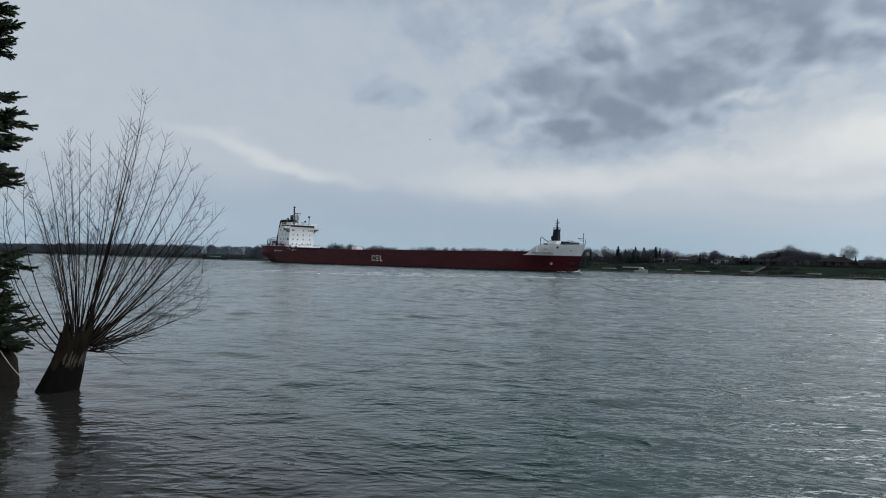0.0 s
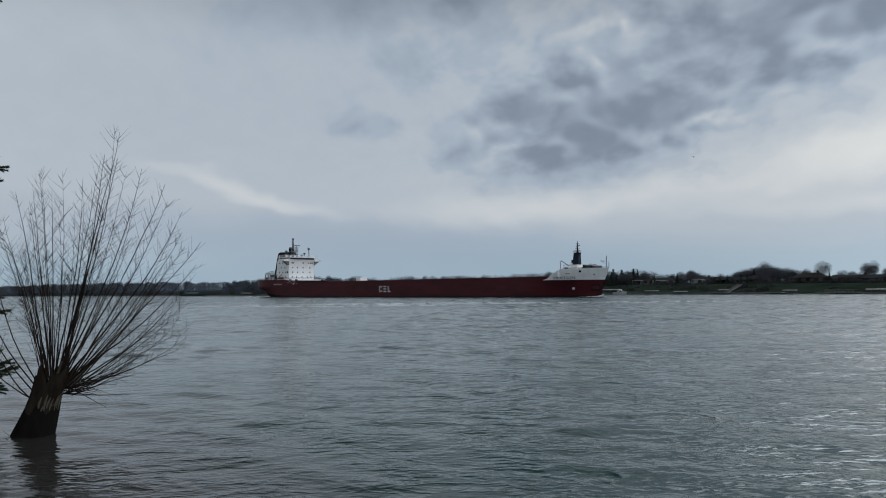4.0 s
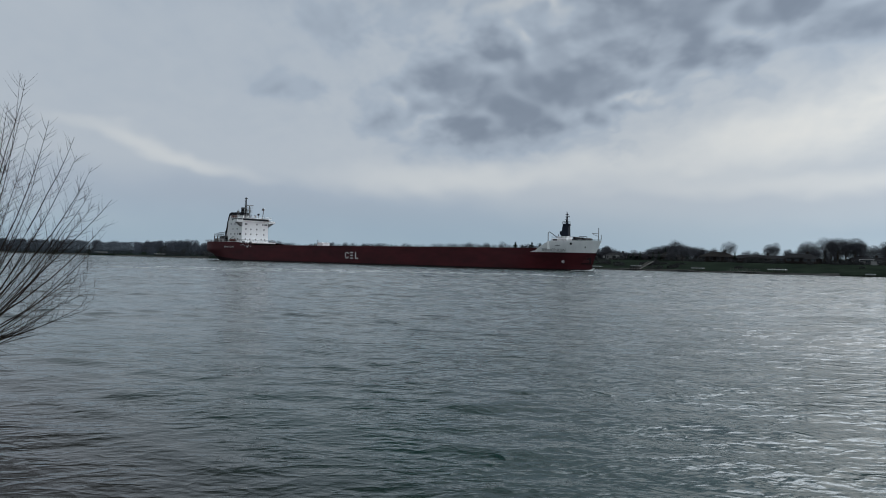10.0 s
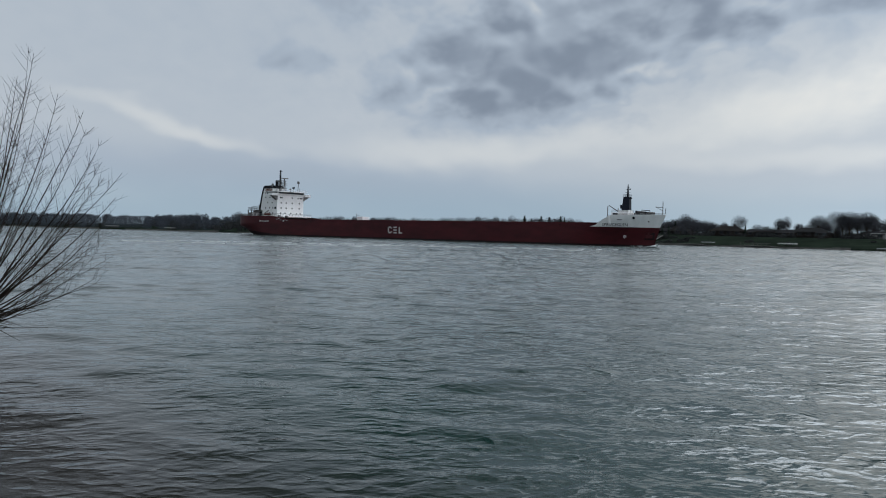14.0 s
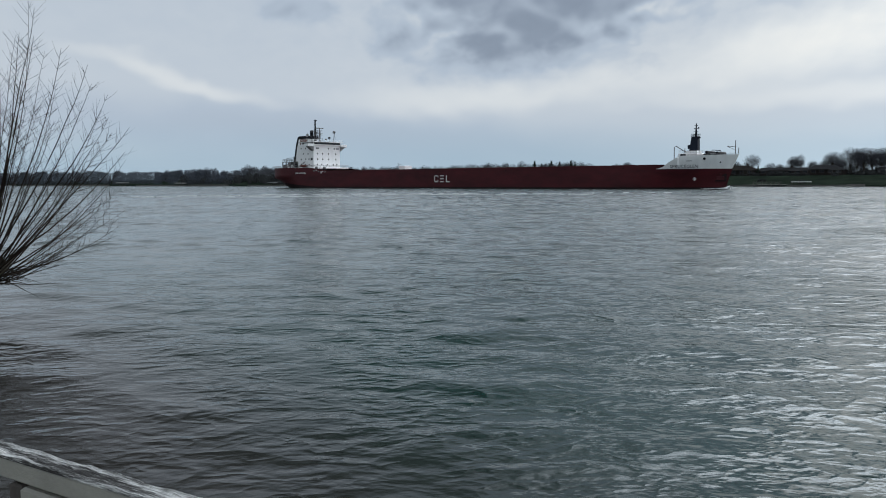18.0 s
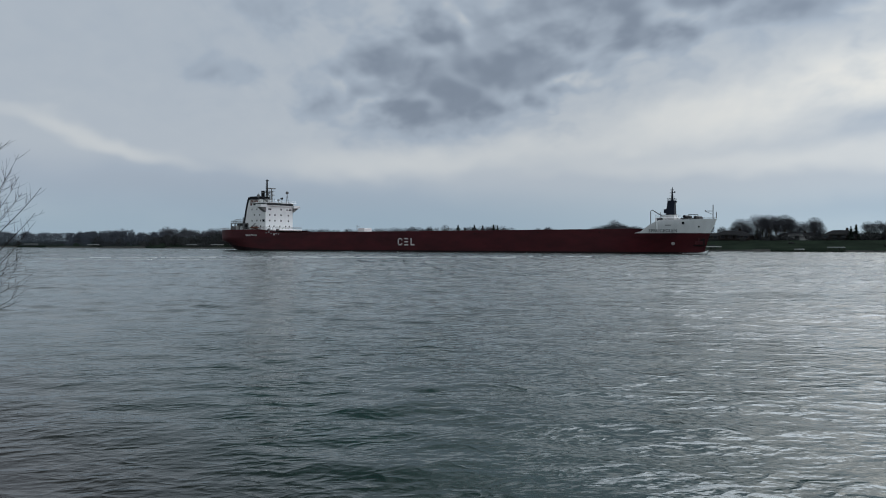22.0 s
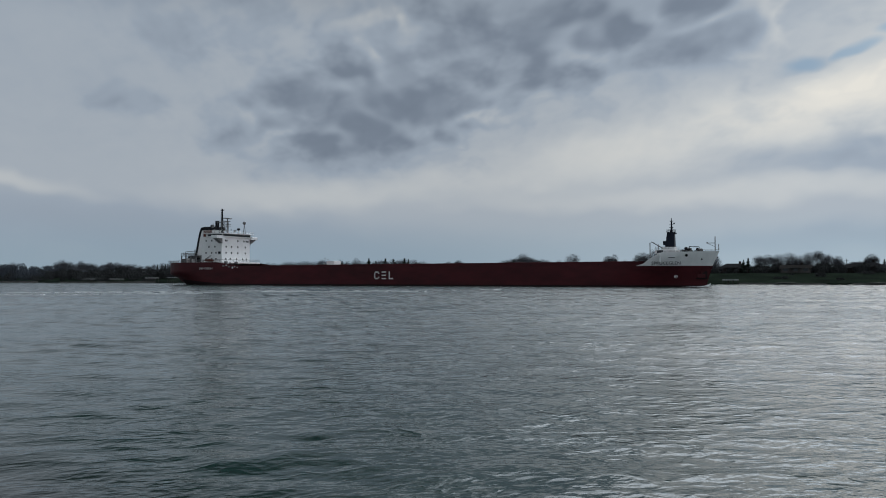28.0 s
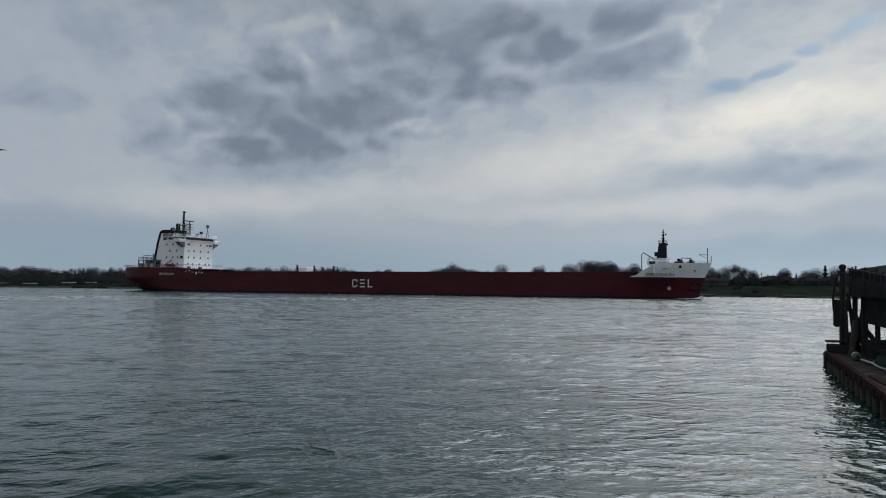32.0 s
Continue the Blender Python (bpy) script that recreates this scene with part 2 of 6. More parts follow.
def water_material():
    m = bpy.data.materials.new("river_water")
    m.use_nodes = True
    n = Nodes(m.node_tree)
    out = n.add("ShaderNodeOutputMaterial")
    b = n.add("ShaderNodeBsdfPrincipled")
    n.put(out.inputs[0], b.outputs[0])
    co = n.add("ShaderNodeTexCoord").outputs["Object"]
    place = n.add("ShaderNodeNewGeometry").outputs["Position"]
    murk = n.noise(co, 0.05, 4.0, 0.55)
    deep = n.ramp(murk, [(0.3, (0.005, 0.022, 0.018)), (0.7, (0.007, 0.029, 0.024))])
    # the silty bed shows through the shallows round the stump and along the near bank
    shoal = n.span(n.vec("DOT_PRODUCT", place, (0.8, 0.6, 0.0)), 2.5, 8.5, 1.0, 0.0)
    n.put(b.inputs["Base Color"], n.mix(shoal, deep, (0.018, 0.017, 0.015)))
    b.inputs["IOR"].default_value = 1.33
    b.inputs["Specular IOR Level"].default_value = 0.28
    # cat's paws: patches where the wind roughens the surface
    gust = n.span(n.noise(n.mapping(co, rot=(0, 0, 20), scale=(0.3, 1, 1)), 0.05, 5.0, 0.65), 0.34, 0.68, 0.0, 1.0)
    paw = n.span(n.noise(n.mapping(co, rot=(0, 0, -12), scale=(1.0, 0.45, 1)), 0.45, 4.0, 0.65), 0.42, 0.60, 0.0, 1.0)
    out_there = n.span(n.vec("LENGTH", place), 15.0, 260.0, 0.0, 1.0, False)
    n.put(b.inputs["Roughness"], n.math("ADD", 0.09, n.math("MULTIPLY", out_there, n.math("ADD", 0.02, n.math("ADD", n.math("MULTIPLY", paw, 0.05), n.math("MULTIPLY", gust, 0.05))))))

    def crests(turn, stretch, size, soft):
        """Short peaked wavelets."""
        f = n.noise(n.mapping(co, rot=(0, 0, turn), scale=stretch), size, 2.0, 0.5, 0.25)
        return n.math("POWER", n.math("SUBTRACT", 1.0, n.math("ABSOLUTE", n.math("MULTIPLY", n.math("SUBTRACT", f, 0.5), 2.6)), clamp=True), soft)
    w1 = crests(34, (0.7, 1.1, 1), 0.85, 1.3)
    w2 = crests(14, (0.75, 1.1, 1), 1.9, 1.2)
    w3 = n.noise(n.mapping(co, rot=(0, 0, 50), scale=(0.8, 1.2, 1)), 6.0, 2.0, 0.5, 0.1)
    w0 = n.noise(n.mapping(co, rot=(0, 0, 24), scale=(0.7, 1.0, 1)), 0.45, 3.0, 0.6, 0.3)
    hgt = n.math("ADD", n.math("ADD", n.math("MULTIPLY", w1, 0.26), n.math("MULTIPLY", w2, 0.15)), n.math("ADD", n.math("MULTIPLY", w3, 0.09), n.math("MULTIPLY", w0, n.span(n.vec("LENGTH", place), 14.0, 90.0, 0.22, 1.9))))
    bn = n.add("ShaderNodeBump")
    # bump cut towards the left, fitted to how calm it looks from the camera
    east = n.vec("DOT_PRODUCT", place, (1.0, -0.06, 0.0))
    left_calm = n.math("MAXIMUM", n.span(east, -20.0, 32.0, 0.20, 1.0), n.span(n.vec("LENGTH", place), 90.0, 260.0, 0.0, 0.6))
    # patches stretched along the line of sight, fitted to look like distant dashes
    far_paw = n.span(n.noise(n.mapping(co, rot=(0, 0, -16), scale=(0.9, 0.16, 1)), 0.55, 4.0, 0.65), 0.44, 0.60, -0.28, 1.1)
    far_paw = n.math("MULTIPLY", far_paw, n.span(n.vec("LENGTH", place), 35.0, 110.0, 0.0, 1.0))
    n.put(bn.inputs["Strength"], n.math("MULTIPLY", left_calm, n.math("ADD", n.math("ADD", 0.50, far_paw), n.math("ADD", n.math("MULTIPLY", gust, 0.25), n.math("MULTIPLY", paw, 0.55)))))
    bn.inputs["Distance"].default_value = 0.36
    n.put(bn.inputs["Height"], hgt)
    n.put(b.inputs["Normal"], bn.outputs[0])
    return m


WATER = water_material()
HULL_RED = material("hull_red_paint", (0.052, 0.006, 0.010), 0.6, vary=0.4, scale=0.22, second=(0.088, 0.011, 0.015), stretch=(0.45, 1, 1.3), spec=0.25)
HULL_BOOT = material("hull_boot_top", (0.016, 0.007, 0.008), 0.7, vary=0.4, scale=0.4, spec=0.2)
SHIP_WHITE = material("ship_white_paint", (0.82, 0.82, 0.81), 0.5, vary=0.08, scale=0.5, stretch=(1, 1, 0.4))
SHIP_GREY = material("ship_weathered_grey", (0.17, 0.17, 0.17), 0.6, vary=0.3, scale=1.0)
MAST_NAVY = material("mast_navy_paint", (0.008, 0.012, 0.024), 0.55, vary=0.3, scale=1.0, spec=0.2)
SHIP_BLACK = material("ship_black_paint", (0.007, 0.008, 0.011), 0.6, vary=0.3, scale=1.0, spec=0.15)
DECK_RED = material("deck_red_oxide", (0.15, 0.04, 0.035), 0.75, vary=0.35, scale=0.5)
RUST = material("rust_orange_paint", (0.12, 0.040, 0.026), 0.65, vary=0.35, scale=0.9)
MARK_WHITE = material("marking_white", (0.72, 0.70, 0.69), 0.55, vary=0.12, scale=1.2)
MARK_DARK = material("marking_dark", (0.035, 0.035, 0.045), 0.55, vary=0.2, scale=1.2)
DARK_GLASS = material("dark_window_glass", (0.012, 0.015, 0.018), 0.12, vary=0.2, scale=1.0)
FOAM = material("water_foam", (0.78, 0.80, 0.80), 0.8, vary=0.25, scale=0.6)
BARK = material("wet_willow_bark", (0.020, 0.016, 0.012), 0.85, vary=0.45, scale=5.0, bump=0.9, bump_scale=26.0, second=(0.038, 0.031, 0.023), stretch=(1, 1, 0.3), spec=0.0)
BARK_WET = material("soaked_black_bark", (0.010, 0.009, 0.008), 0.95, vary=0.4, scale=5.0, bump=0.7, bump_scale=24.0, stretch=(1, 1, 0.3), spec=0.0)
CUT_WOOD = material("bare_sapwood", (0.080, 0.066, 0.048), 0.8, vary=0.3, scale=9.0, bump=0.4, stretch=(1, 1, 0.2))
SHOOT = material("willow_shoot_bark", (0.022, 0.018, 0.016), 0.75, vary=0.35, scale=2.0, second=(0.040, 0.031, 0.025), spec=0.0)
SPRUCE_BARK = material("spruce_bark", (0.022, 0.018, 0.015), 0.9, vary=0.4, scale=6.0, bump=0.8, spec=0.0)
NEEDLE = material("spruce_needles", (0.088, 0.114, 0.078), 0.6, vary=0.35, scale=2.0, island=True, spec=0.0)
GRASS = material("bank_grass", (0.014, 0.020, 0.016), 0.95, vary=0.45, scale=0.11, second=(0.026, 0.036, 0.025), spec=0.0)
# twigs lightened towards blue-grey: distance haze put into the base colour
TWIG_FAR = material("hazed_bare_twigs", (0.088, 0.090, 0.100), 0.9, vary=0.25, scale=0.3, spec=0.0)
CONIFER_FAR = material("dark_conifer", (0.036, 0.052, 0.042), 0.85, vary=0.3, scale=0.3, island=True, spec=0.0)
# woods and brush likewise hold the haze of distance in their colour
WOODS_FAR = material("hazed_bare_woods", (0.070, 0.079, 0.094), 0.9, vary=0.4, scale=0.05, spec=0.0)
BUSH_FAR = material("hazed_dormant_brush", (0.060, 0.064, 0.066), 0.9, vary=0.35, scale=0.2, island=True, spec=0.0)
TRUNK_FAR = material("grey_trunk_bark", (0.07, 0.06, 0.052), 0.9, vary=0.3, scale=1.0, spec=0.0)
STONE = material("seawall_stone", (0.14, 0.135, 0.125), 0.85, vary=0.4, scale=0.6, spec=0.0)
ROOF = material("asphalt_shingle", (0.032, 0.032, 0.033), 0.9, vary=0.3, scale=0.7, spec=0.0)
ROOF_B = material("brown_shingle", (0.034, 0.031, 0.029), 0.9, vary=0.3, scale=0.7, spec=0.0)
WALL_BRICK = material("brown_brick", (0.034, 0.029, 0.027), 0.85, vary=0.3, scale=1.4, spec=0.0)
WALL_TAN = material("tan_siding", (0.066, 0.061, 0.055), 0.8, vary=0.15, scale=0.8)
CANOPY_DULL = material("faded_hoist_canopy", (0.24, 0.25, 0.25), 0.7, vary=0.15, scale=0.8)
DOCK_PALE = material("sun_bleached_timber", (0.13, 0.125, 0.115), 0.85, vary=0.3, scale=2.0)
WALL_WHITE = material("white_siding", (0.40, 0.40, 0.39), 0.7, vary=0.12, scale=0.8)
TIMBER_OLD = material("weathered_dock_timber", (0.070, 0.063, 0.058), 0.85, vary=0.45, scale=2.5, bump=0.6, bump_scale=30.0, stretch=(1, 1, 0.4), spec=0.0)
TIMBER_DARK = material("creosoted_pile", (0.036, 0.034, 0.034), 0.8, vary=0.4, scale=2.5, bump=0.6, stretch=(1, 1, 0.3), spec=0.0)
RED_BOARD = material("faded_red_board", (0.050, 0.033, 0.029), 0.8, vary=0.35, scale=2.0, spec=0.0)
CANVAS = material("dark_green_canvas", (0.032, 0.036, 0.036), 0.85, vary=0.3, scale=1.2, spec=0.0)
GRP_GREEN = material("green_boat_paint", (0.022, 0.040, 0.034), 0.8, vary=0.25, scale=1.5, spec=0.0)
FLOAT_GREEN = material("pale_green_plastic", (0.085, 0.125, 0.11), 0.55, vary=0.2, scale=3.0)
PALE_TRIM = material("pale_boat_trim", (0.14, 0.15, 0.15), 0.5, vary=0.2, scale=2.0)
RAIL_PAINT = material("grey_rail_paint", (0.27, 0.262, 0.23), 0.75, vary=0.2, scale=7.0, bump=0.3, bump_scale=40.0)
RAIL_WORN = material("flaking_rail_top", (0.05, 0.047, 0.044), 0.9, vary=0.6, scale=34.0, bump=1.0, bump_scale=28.0, second=(0.60, 0.60, 0.58), edge=(0.46, 0.62), stretch=(0.12, 1.5, 1))
DECK_WOOD = material("grey_deck_boards", (0.20, 0.185, 0.165), 0.85, vary=0.3, scale=3.0, bump=0.4)
SOIL = material("near_bank_turf", (0.06, 0.07, 0.035), 0.95, vary=0.4, scale=0.8, spec=0.0)
ROPE = material("pale_rope", (0.45, 0.42, 0.36), 0.8, vary=0.2, scale=8.0)
FEATHER_DARK = material("dark_brown_feathers", (0.03, 0.026, 0.024), 0.8, vary=0.3, scale=6.0)
FEATHER_PALE = material("pale_grey_feathers", (0.42, 0.41, 0.40), 0.8, vary=0.2, scale=6.0)


# ---------------------------------------------------------------- mesh helpers
class Shape:
    """Gathers vertices and faces for one mesh."""

    def __init__(self):
        self.v, self.f = [], []

    def add(self, verts, faces):
        n = len(self.v)
        self.v += [tuple(p) for p in verts]
        self.f += [tuple(i + n for i in f) for f in faces]
        return self

    def box(self, x0, x1, y0, y1, z0, z1, bevel=0.0, m=None):
        if bevel > 0:
            b = bevel
            rings = [[(x0 + b, y0 + b, z0), (x1 - b, y0 + b, z0), (x1 - b, y1 - b, z0), (x0 + b, y1 - b, z0)],
                     [(x0, y0, z0 + b), (x1, y0, z0 + b), (x1, y1, z0 + b), (x0, y1, z0 + b)],
                     [(x0, y0, z1 - b), (x1, y0, z1 - b), (x1, y1, z1 - b), (x0, y1, z1 - b)],
                     [(x0 + b, y0 + b, z1), (x1 - b, y0 + b, z1), (x1 - b, y1 - b, z1), (x0 + b, y1 - b, z1)]]
            pts = [p for r in rings for p in r]
            fs = [(3, 2, 1, 0), (12, 13, 14, 15)] + [(4 * r + i, 4 * r + (i + 1) % 4, 4 * r + 4 + (i + 1) % 4, 4 * r + 4 + i) for r in range(3) for i in range(4)]
        else:
            pts = [(x, y, z) for z in (z0, z1) for x, y in ((x0, y0), (x1, y0), (x1, y1), (x0, y1))]
            fs = [(3, 2, 1, 0), (4, 5, 6, 7), (0, 1, 5, 4), (1, 2, 6, 5), (2, 3, 7, 6), (3, 0, 4, 7)]
        if m is not None:
            pts = [m @ Vector(p) for p in pts]
        return self.add(pts, fs)

    def tube(self, pts, radii, sides=6, cap=True):
        """A bent tube through pts, with a radius at each."""
        pts = [Vector(p) for p in pts]
        if not hasattr(radii, "__len__"):
            radii = [radii] * len(pts)
        verts, faces = [], []
        for i, p in enumerate(pts):
            d = (pts[min(i + 1, len(pts) - 1)] - pts[max(i - 1, 0)]).normalized()
            u = d.cross(Vector((0.31, 0.17, 1.0) if abs(d.z) < 0.9 else (1, 0.2, 0))).normalized()
            w = d.cross(u)
            verts += [p + (u * math.cos(2 * math.pi * j / sides) + w * math.sin(2 * math.pi * j / sides)) * radii[i] for j in range(sides)]
        for i in range(len(pts) - 1):
            faces += [(i * sides + j, i * sides + (j + 1) % sides, (i + 1) * sides + (j + 1) % sides, (i + 1) * sides + j) for j in range(sides)]
        if cap:
            faces += [tuple(range(sides))[::-1], tuple((len(pts) - 1) * sides + j for j in range(sides))]
        return self.add(verts, faces)

    def loft(self, rings, close=False, cap=False):
        n = len(rings[0])
        verts = [p for r in rings for p in r]
        faces = [(i * n + j, i * n + (j + 1) % n, (i + 1) * n + (j + 1) % n, (i + 1) * n + j) for i in range(len(rings) - 1) for j in range(n if close else n - 1)]
        if cap:
            faces += [tuple(range(n))[::-1], tuple((len(rings) - 1) * n + j for j in range(n))]
        return self.add(verts, faces)

    def ball(self, c, r, seg=8, rings=5, squash=1.0):
        vs, fs = [], []
        for i in range(rings + 1):
            a = math.pi * i / rings
            vs += [(c[0] + r * math.sin(a) * math.cos(2 * math.pi * j / seg), c[1] + r * math.sin(a) * math.sin(2 * math.pi * j / seg), c[2] + r * squash * math.cos(a)) for j in range(seg)]
        for i in range(rings):
            fs += [(i * seg + j, (i + 1) * seg + j, (i + 1) * seg + (j + 1) % seg, i * seg + (j + 1) % seg) for j in range(seg)]
        return self.add(vs, fs)

    def mesh(self, name, mat, smooth=False):
        me = bpy.data.meshes.new(name)
        me.from_pydata(self.v, [], self.f)
        me.materials.append(mat)
        if smooth:
            me.polygons.foreach_set("use_smooth", [True] * len(me.polygons))
        me.update()
        return me


def part(name, shape, mat, parent, label="", smooth=False):
    ob = new(name, shape if isinstance(shape, bpy.types.Mesh) else shape.mesh(name, mat, smooth))
    ob.parent = parent
    return tagged(ob, label)


def thing(name, m, label, category, group=""):
    ob = new(name)
    ob.empty_display_size = 0.2
    ob.matrix_basis = m
    return tagged(ob, label, category, group)


def single(name, shape, mat, label, category, group="", kind="", smooth=False, m=None):
    ob = new(name, shape.mesh(name, mat, smooth))
    if m is not None:
        ob.matrix_basis = m
    return tagged(ob, label, category, group, kind)


# ---------------------------------------------------------------- water and ground
SHORE_AZ, SHORE_D = 42.5, 315.0
_n = Vector((math.sin(radians(SHORE_AZ)), math.cos(radians(SHORE_AZ)), 0))
_u = Vector((math.cos(radians(SHORE_AZ)), -math.sin(radians(SHORE_AZ)), 0))


def far_shore(along, back, z=0.0):
    """A place on the far bank: metres along the shore and back from the waterline."""
    p = _n * (SHORE_D + back) + _u * along
    return Vector((p.x, p.y, z))


def along_at(azimuth, back):
    return (SHORE_D + back) * math.tan(radians(azimuth - SHORE_AZ))


def bank_height(back, along=0.0):
    """Height of the far bank's ground."""
    pts = ((-6, -1.5), (0, -0.2), (0.3, 0.7), (4, 0.9), (14, 2.2), (30, 4.4), (37, 4.6), (60, 3.8), (3000, 3.8))
    for (b0, z0), (b1, z1) in zip(pts, pts[1:]):
        if back <= b1:
            return z0 + (z1 - z0) * max(0.0, (back - b0)) / (b1 - b0)
    return 3.8


def wave_height(x, y):
    """Short-crested wind waves: many small trains that run across one another, in metres."""
    rnd = random.Random(15)
    h = 0
    for i in range(30):
        wl = 0.8 * (3.6 / 0.8) ** ((i + rnd.random()) / 30)
        a2, ph = radians(22 + rnd.gauss(0, 26)), rnd.random() * 6.283
        k2 = 2 * math.pi / wl
        w = np.sin(k2 * (x * math.sin(a2) + y * math.cos(a2)) + ph)
        h = h + 0.0034 * wl * (w + 0.2 * w * w)
    patchy = 0.75 + 0.3 * np.sin(0.21 * x - 0.13 * y + 1.0) * np.sin(0.09 * x + 0.17 * y) + 0.2 * np.sin(0.05 * x + 0.31 * y + 2.0)
    return h * patchy


def river():
    rad = [1.0, 2.0, 3.0, 4.0, 5.0]
    while rad[-1] < 470:
        rad.append(rad[-1] + min(1.0, max(0.14, rad[-1] * 0.008)))
    while rad[-1] < 4800:
        rad.append(rad[-1] * 1.12)
    rad = np.array(rad)
    ang = np.concatenate([np.radians(np.linspace(-44, 62, 540)), np.radians(np.linspace(68, 310, 40))])
    rr, aa = np.meshgrid(rad, ang, indexing="ij")
    x, y = rr * np.sin(aa), rr * np.cos(aa)
    fade = np.clip(2.6 - rr / 235.0, 0, 1) * np.clip(rr / 4 - 0.5, 0, 1) * (0.55 + 0.45 * np.clip((rr - 10) / 40, 0, 1) + 1.3 * np.clip((rr - 60) / 100, 0, 1) * np.clip((x + 70) / 90, 0.25, 1))
    z = wave_height(x, y) * fade
    na, nr = len(ang), len(rad)
    verts = np.stack([x, y, z], -1).reshape(-1, 3)
    idx = np.arange(nr * na).reshape(nr, na)
    nxt = np.roll(idx, -1, axis=1)
    faces = np.stack([idx[:-1], idx[1:], nxt[1:], nxt[:-1]], -1).reshape(-1, 4)[:, ::-1]
    me = bpy.data.meshes.new("water")
    me.from_pydata(verts.tolist(), [], faces.tolist() + [tuple(idx[0].tolist())])
    me.materials.append(WATER)
    me.polygons.foreach_set("use_smooth", [True] * len(me.polygons))
    me.update()
    return tagged(new("water", me), "grey-green rippled river water under an overcast sky", "river", kind="structure")


WATER_OB = river()


def far_bank():
    s = Shape()
    rows = [-6, 0, 0.3, 2, 4, 9, 14, 20, 30, 38, 46, 70, 120, 400, 2500]
    cols = [-4000, -2400, -1600] + list(range(-1300, 700, 20)) + [900, 1500, 3000]
    rnd = random.Random(4)
    rings = []
    for b in rows:
        ring = []
        for c in cols:
            j = (rnd.random() - 0.5) * (0.5 if b > 1 else 0.0)
            ring.append(far_shore(c, b, bank_height(b) + j))
        rings.append(ring)
    s.loft(rings)
    return single("ground", s, GRASS, "dull green grassy bank sloping up from the far waterline", "river bank", kind="structure", smooth=True)


far_bank()


def seawall():
    s = Shape()
    rnd = random.Random(9)
    c = -1250.0
    while c < 420:
        w = rnd.uniform(6, 26)
        top = rnd.uniform(0.55, 1.0)
        if rnd.random() < 0.8:
            p = [far_shore(c, -0.5, -0.6), far_shore(c + w, -0.5, -0.6), far_shore(c + w, -0.4, top), far_shore(c, -0.4, top), far_shore(c, 1.2, top), far_shore(c + w, 1.2, top)]
            s.add(p, [(0, 1, 2, 3), (3, 2, 5, 4)])
        c += w
    return single("seawall", s, STONE, "low grey stone seawall along the far waterline", "seawall", kind="structure")


seawall()


def near_bank():
    """The ground behind the viewer, and the deck on it."""
    s = Shape()
    s.loft([[(-40, y0, z), (-6, y0 - 1.0, z), (6, y0 - 2.0, z), (16, y0 - 2.5, z), (60, y0 + 4, z)] for y0, z in ((1.2, -1.0), (0.0, 0.4), (-2.0, 1.1), (-14, 1.6), (-120, 3.0), (-900, 5.0))])
    single("near_ground", s, SOIL, "turf of the near river bank behind the deck", "river bank", kind="structure", smooth=True)


near_bank()


# ---------------------------------------------------------------- the freighter
# ship space: x ahead from the stern, y to port, z up from the waterline
def stem_x(z):
    return 217.4 + 3.9 * max(0.0, z / 10.9) ** 1.3 if z > 0 else 217.4 + 0.2 * z


def stern_x(z):
    if z >= 4.2:
        return -4.6
    return -4.6 + 6.0 * ((4.2 - z) / 4.2) ** 2.0 if z > 0 else 1.4 - z * 1.2


def half_beam(x, z):
    d_bow = stem_x(z) - x
    run = 30.0 - 9.0 * min(1.0, max(0.0, z) / 9.0)
    b = 11.6 * (1 - max(0.0, 1 - d_bow / run) ** 2.1)
    d_st = x - stern_x(z)
    b = min(b, 11.6 * (1 - 0.62 * max(0.0, 1 - d_st / 20.0) ** 2.6)) if z > 3 else min(b, 11.6 * (1 - 0.95 * max(0.0, 1 - d_st / 30.0) ** 2.4))
    return max(0.12, b)


def hull_strip(z_levels, x_from=None, x_to=None, steps=64, top=None, out=0.0):
    """Both sides of the hull between heights; top(x) lowers the last level."""
    s = Shape()
    for side in (-1, 1):
        rings = []
        for i, z in enumerate(z_levels):
            ring = []
            for j in range(steps + 1):
                u = j / steps
                u = 0.5 - 0.5 * math.cos(math.pi * u)
                a = stern_x(z) if x_from is None else x_from
                b = stem_x(z) if x_to is None else x_to
                x = a + (b - a) * u
                zz = z if top is None else min(z, top(x))
                if x_to is None and top is not None:
                    x = a + (stem_x(zz) - a) * u
                ring.append((x, side * (half_beam(x, zz) + out), zz))
            rings.append(ring if side < 0 else ring[::-1])
        s.loft(rings)
    return s


def deck_plate(z, x0, x1, steps=40):
    s = Shape()
    left, right = [], []
    for j in range(steps + 1):
        x = x0 + (x1 - x0) * j / steps
        left.append((x, half_beam(x, z) - 0.05, z))
        right.append((x, -half_beam(x, z) + 0.05, z))
    s.loft([right, left])
    return s


def rail_line(points, height=1.1, posts=2.4, r=0.035):
    s = Shape()
    for a, b in zip(points, points[1:]):
        a, b = Vector(a), Vector(b)
        for h in (0.4, 0.75, 1.0):
            s.tube([a + Vector((0, 0, height * h)), b + Vector((0, 0, height * h))], r, 4)
        n = max(1, int((b - a).length / posts))
        for i in range(n + 1):
            p = a.lerp(b, i / n)
            s.tube([p, p + Vector((0, 0, height))], r * 1.2, 4)
    return s


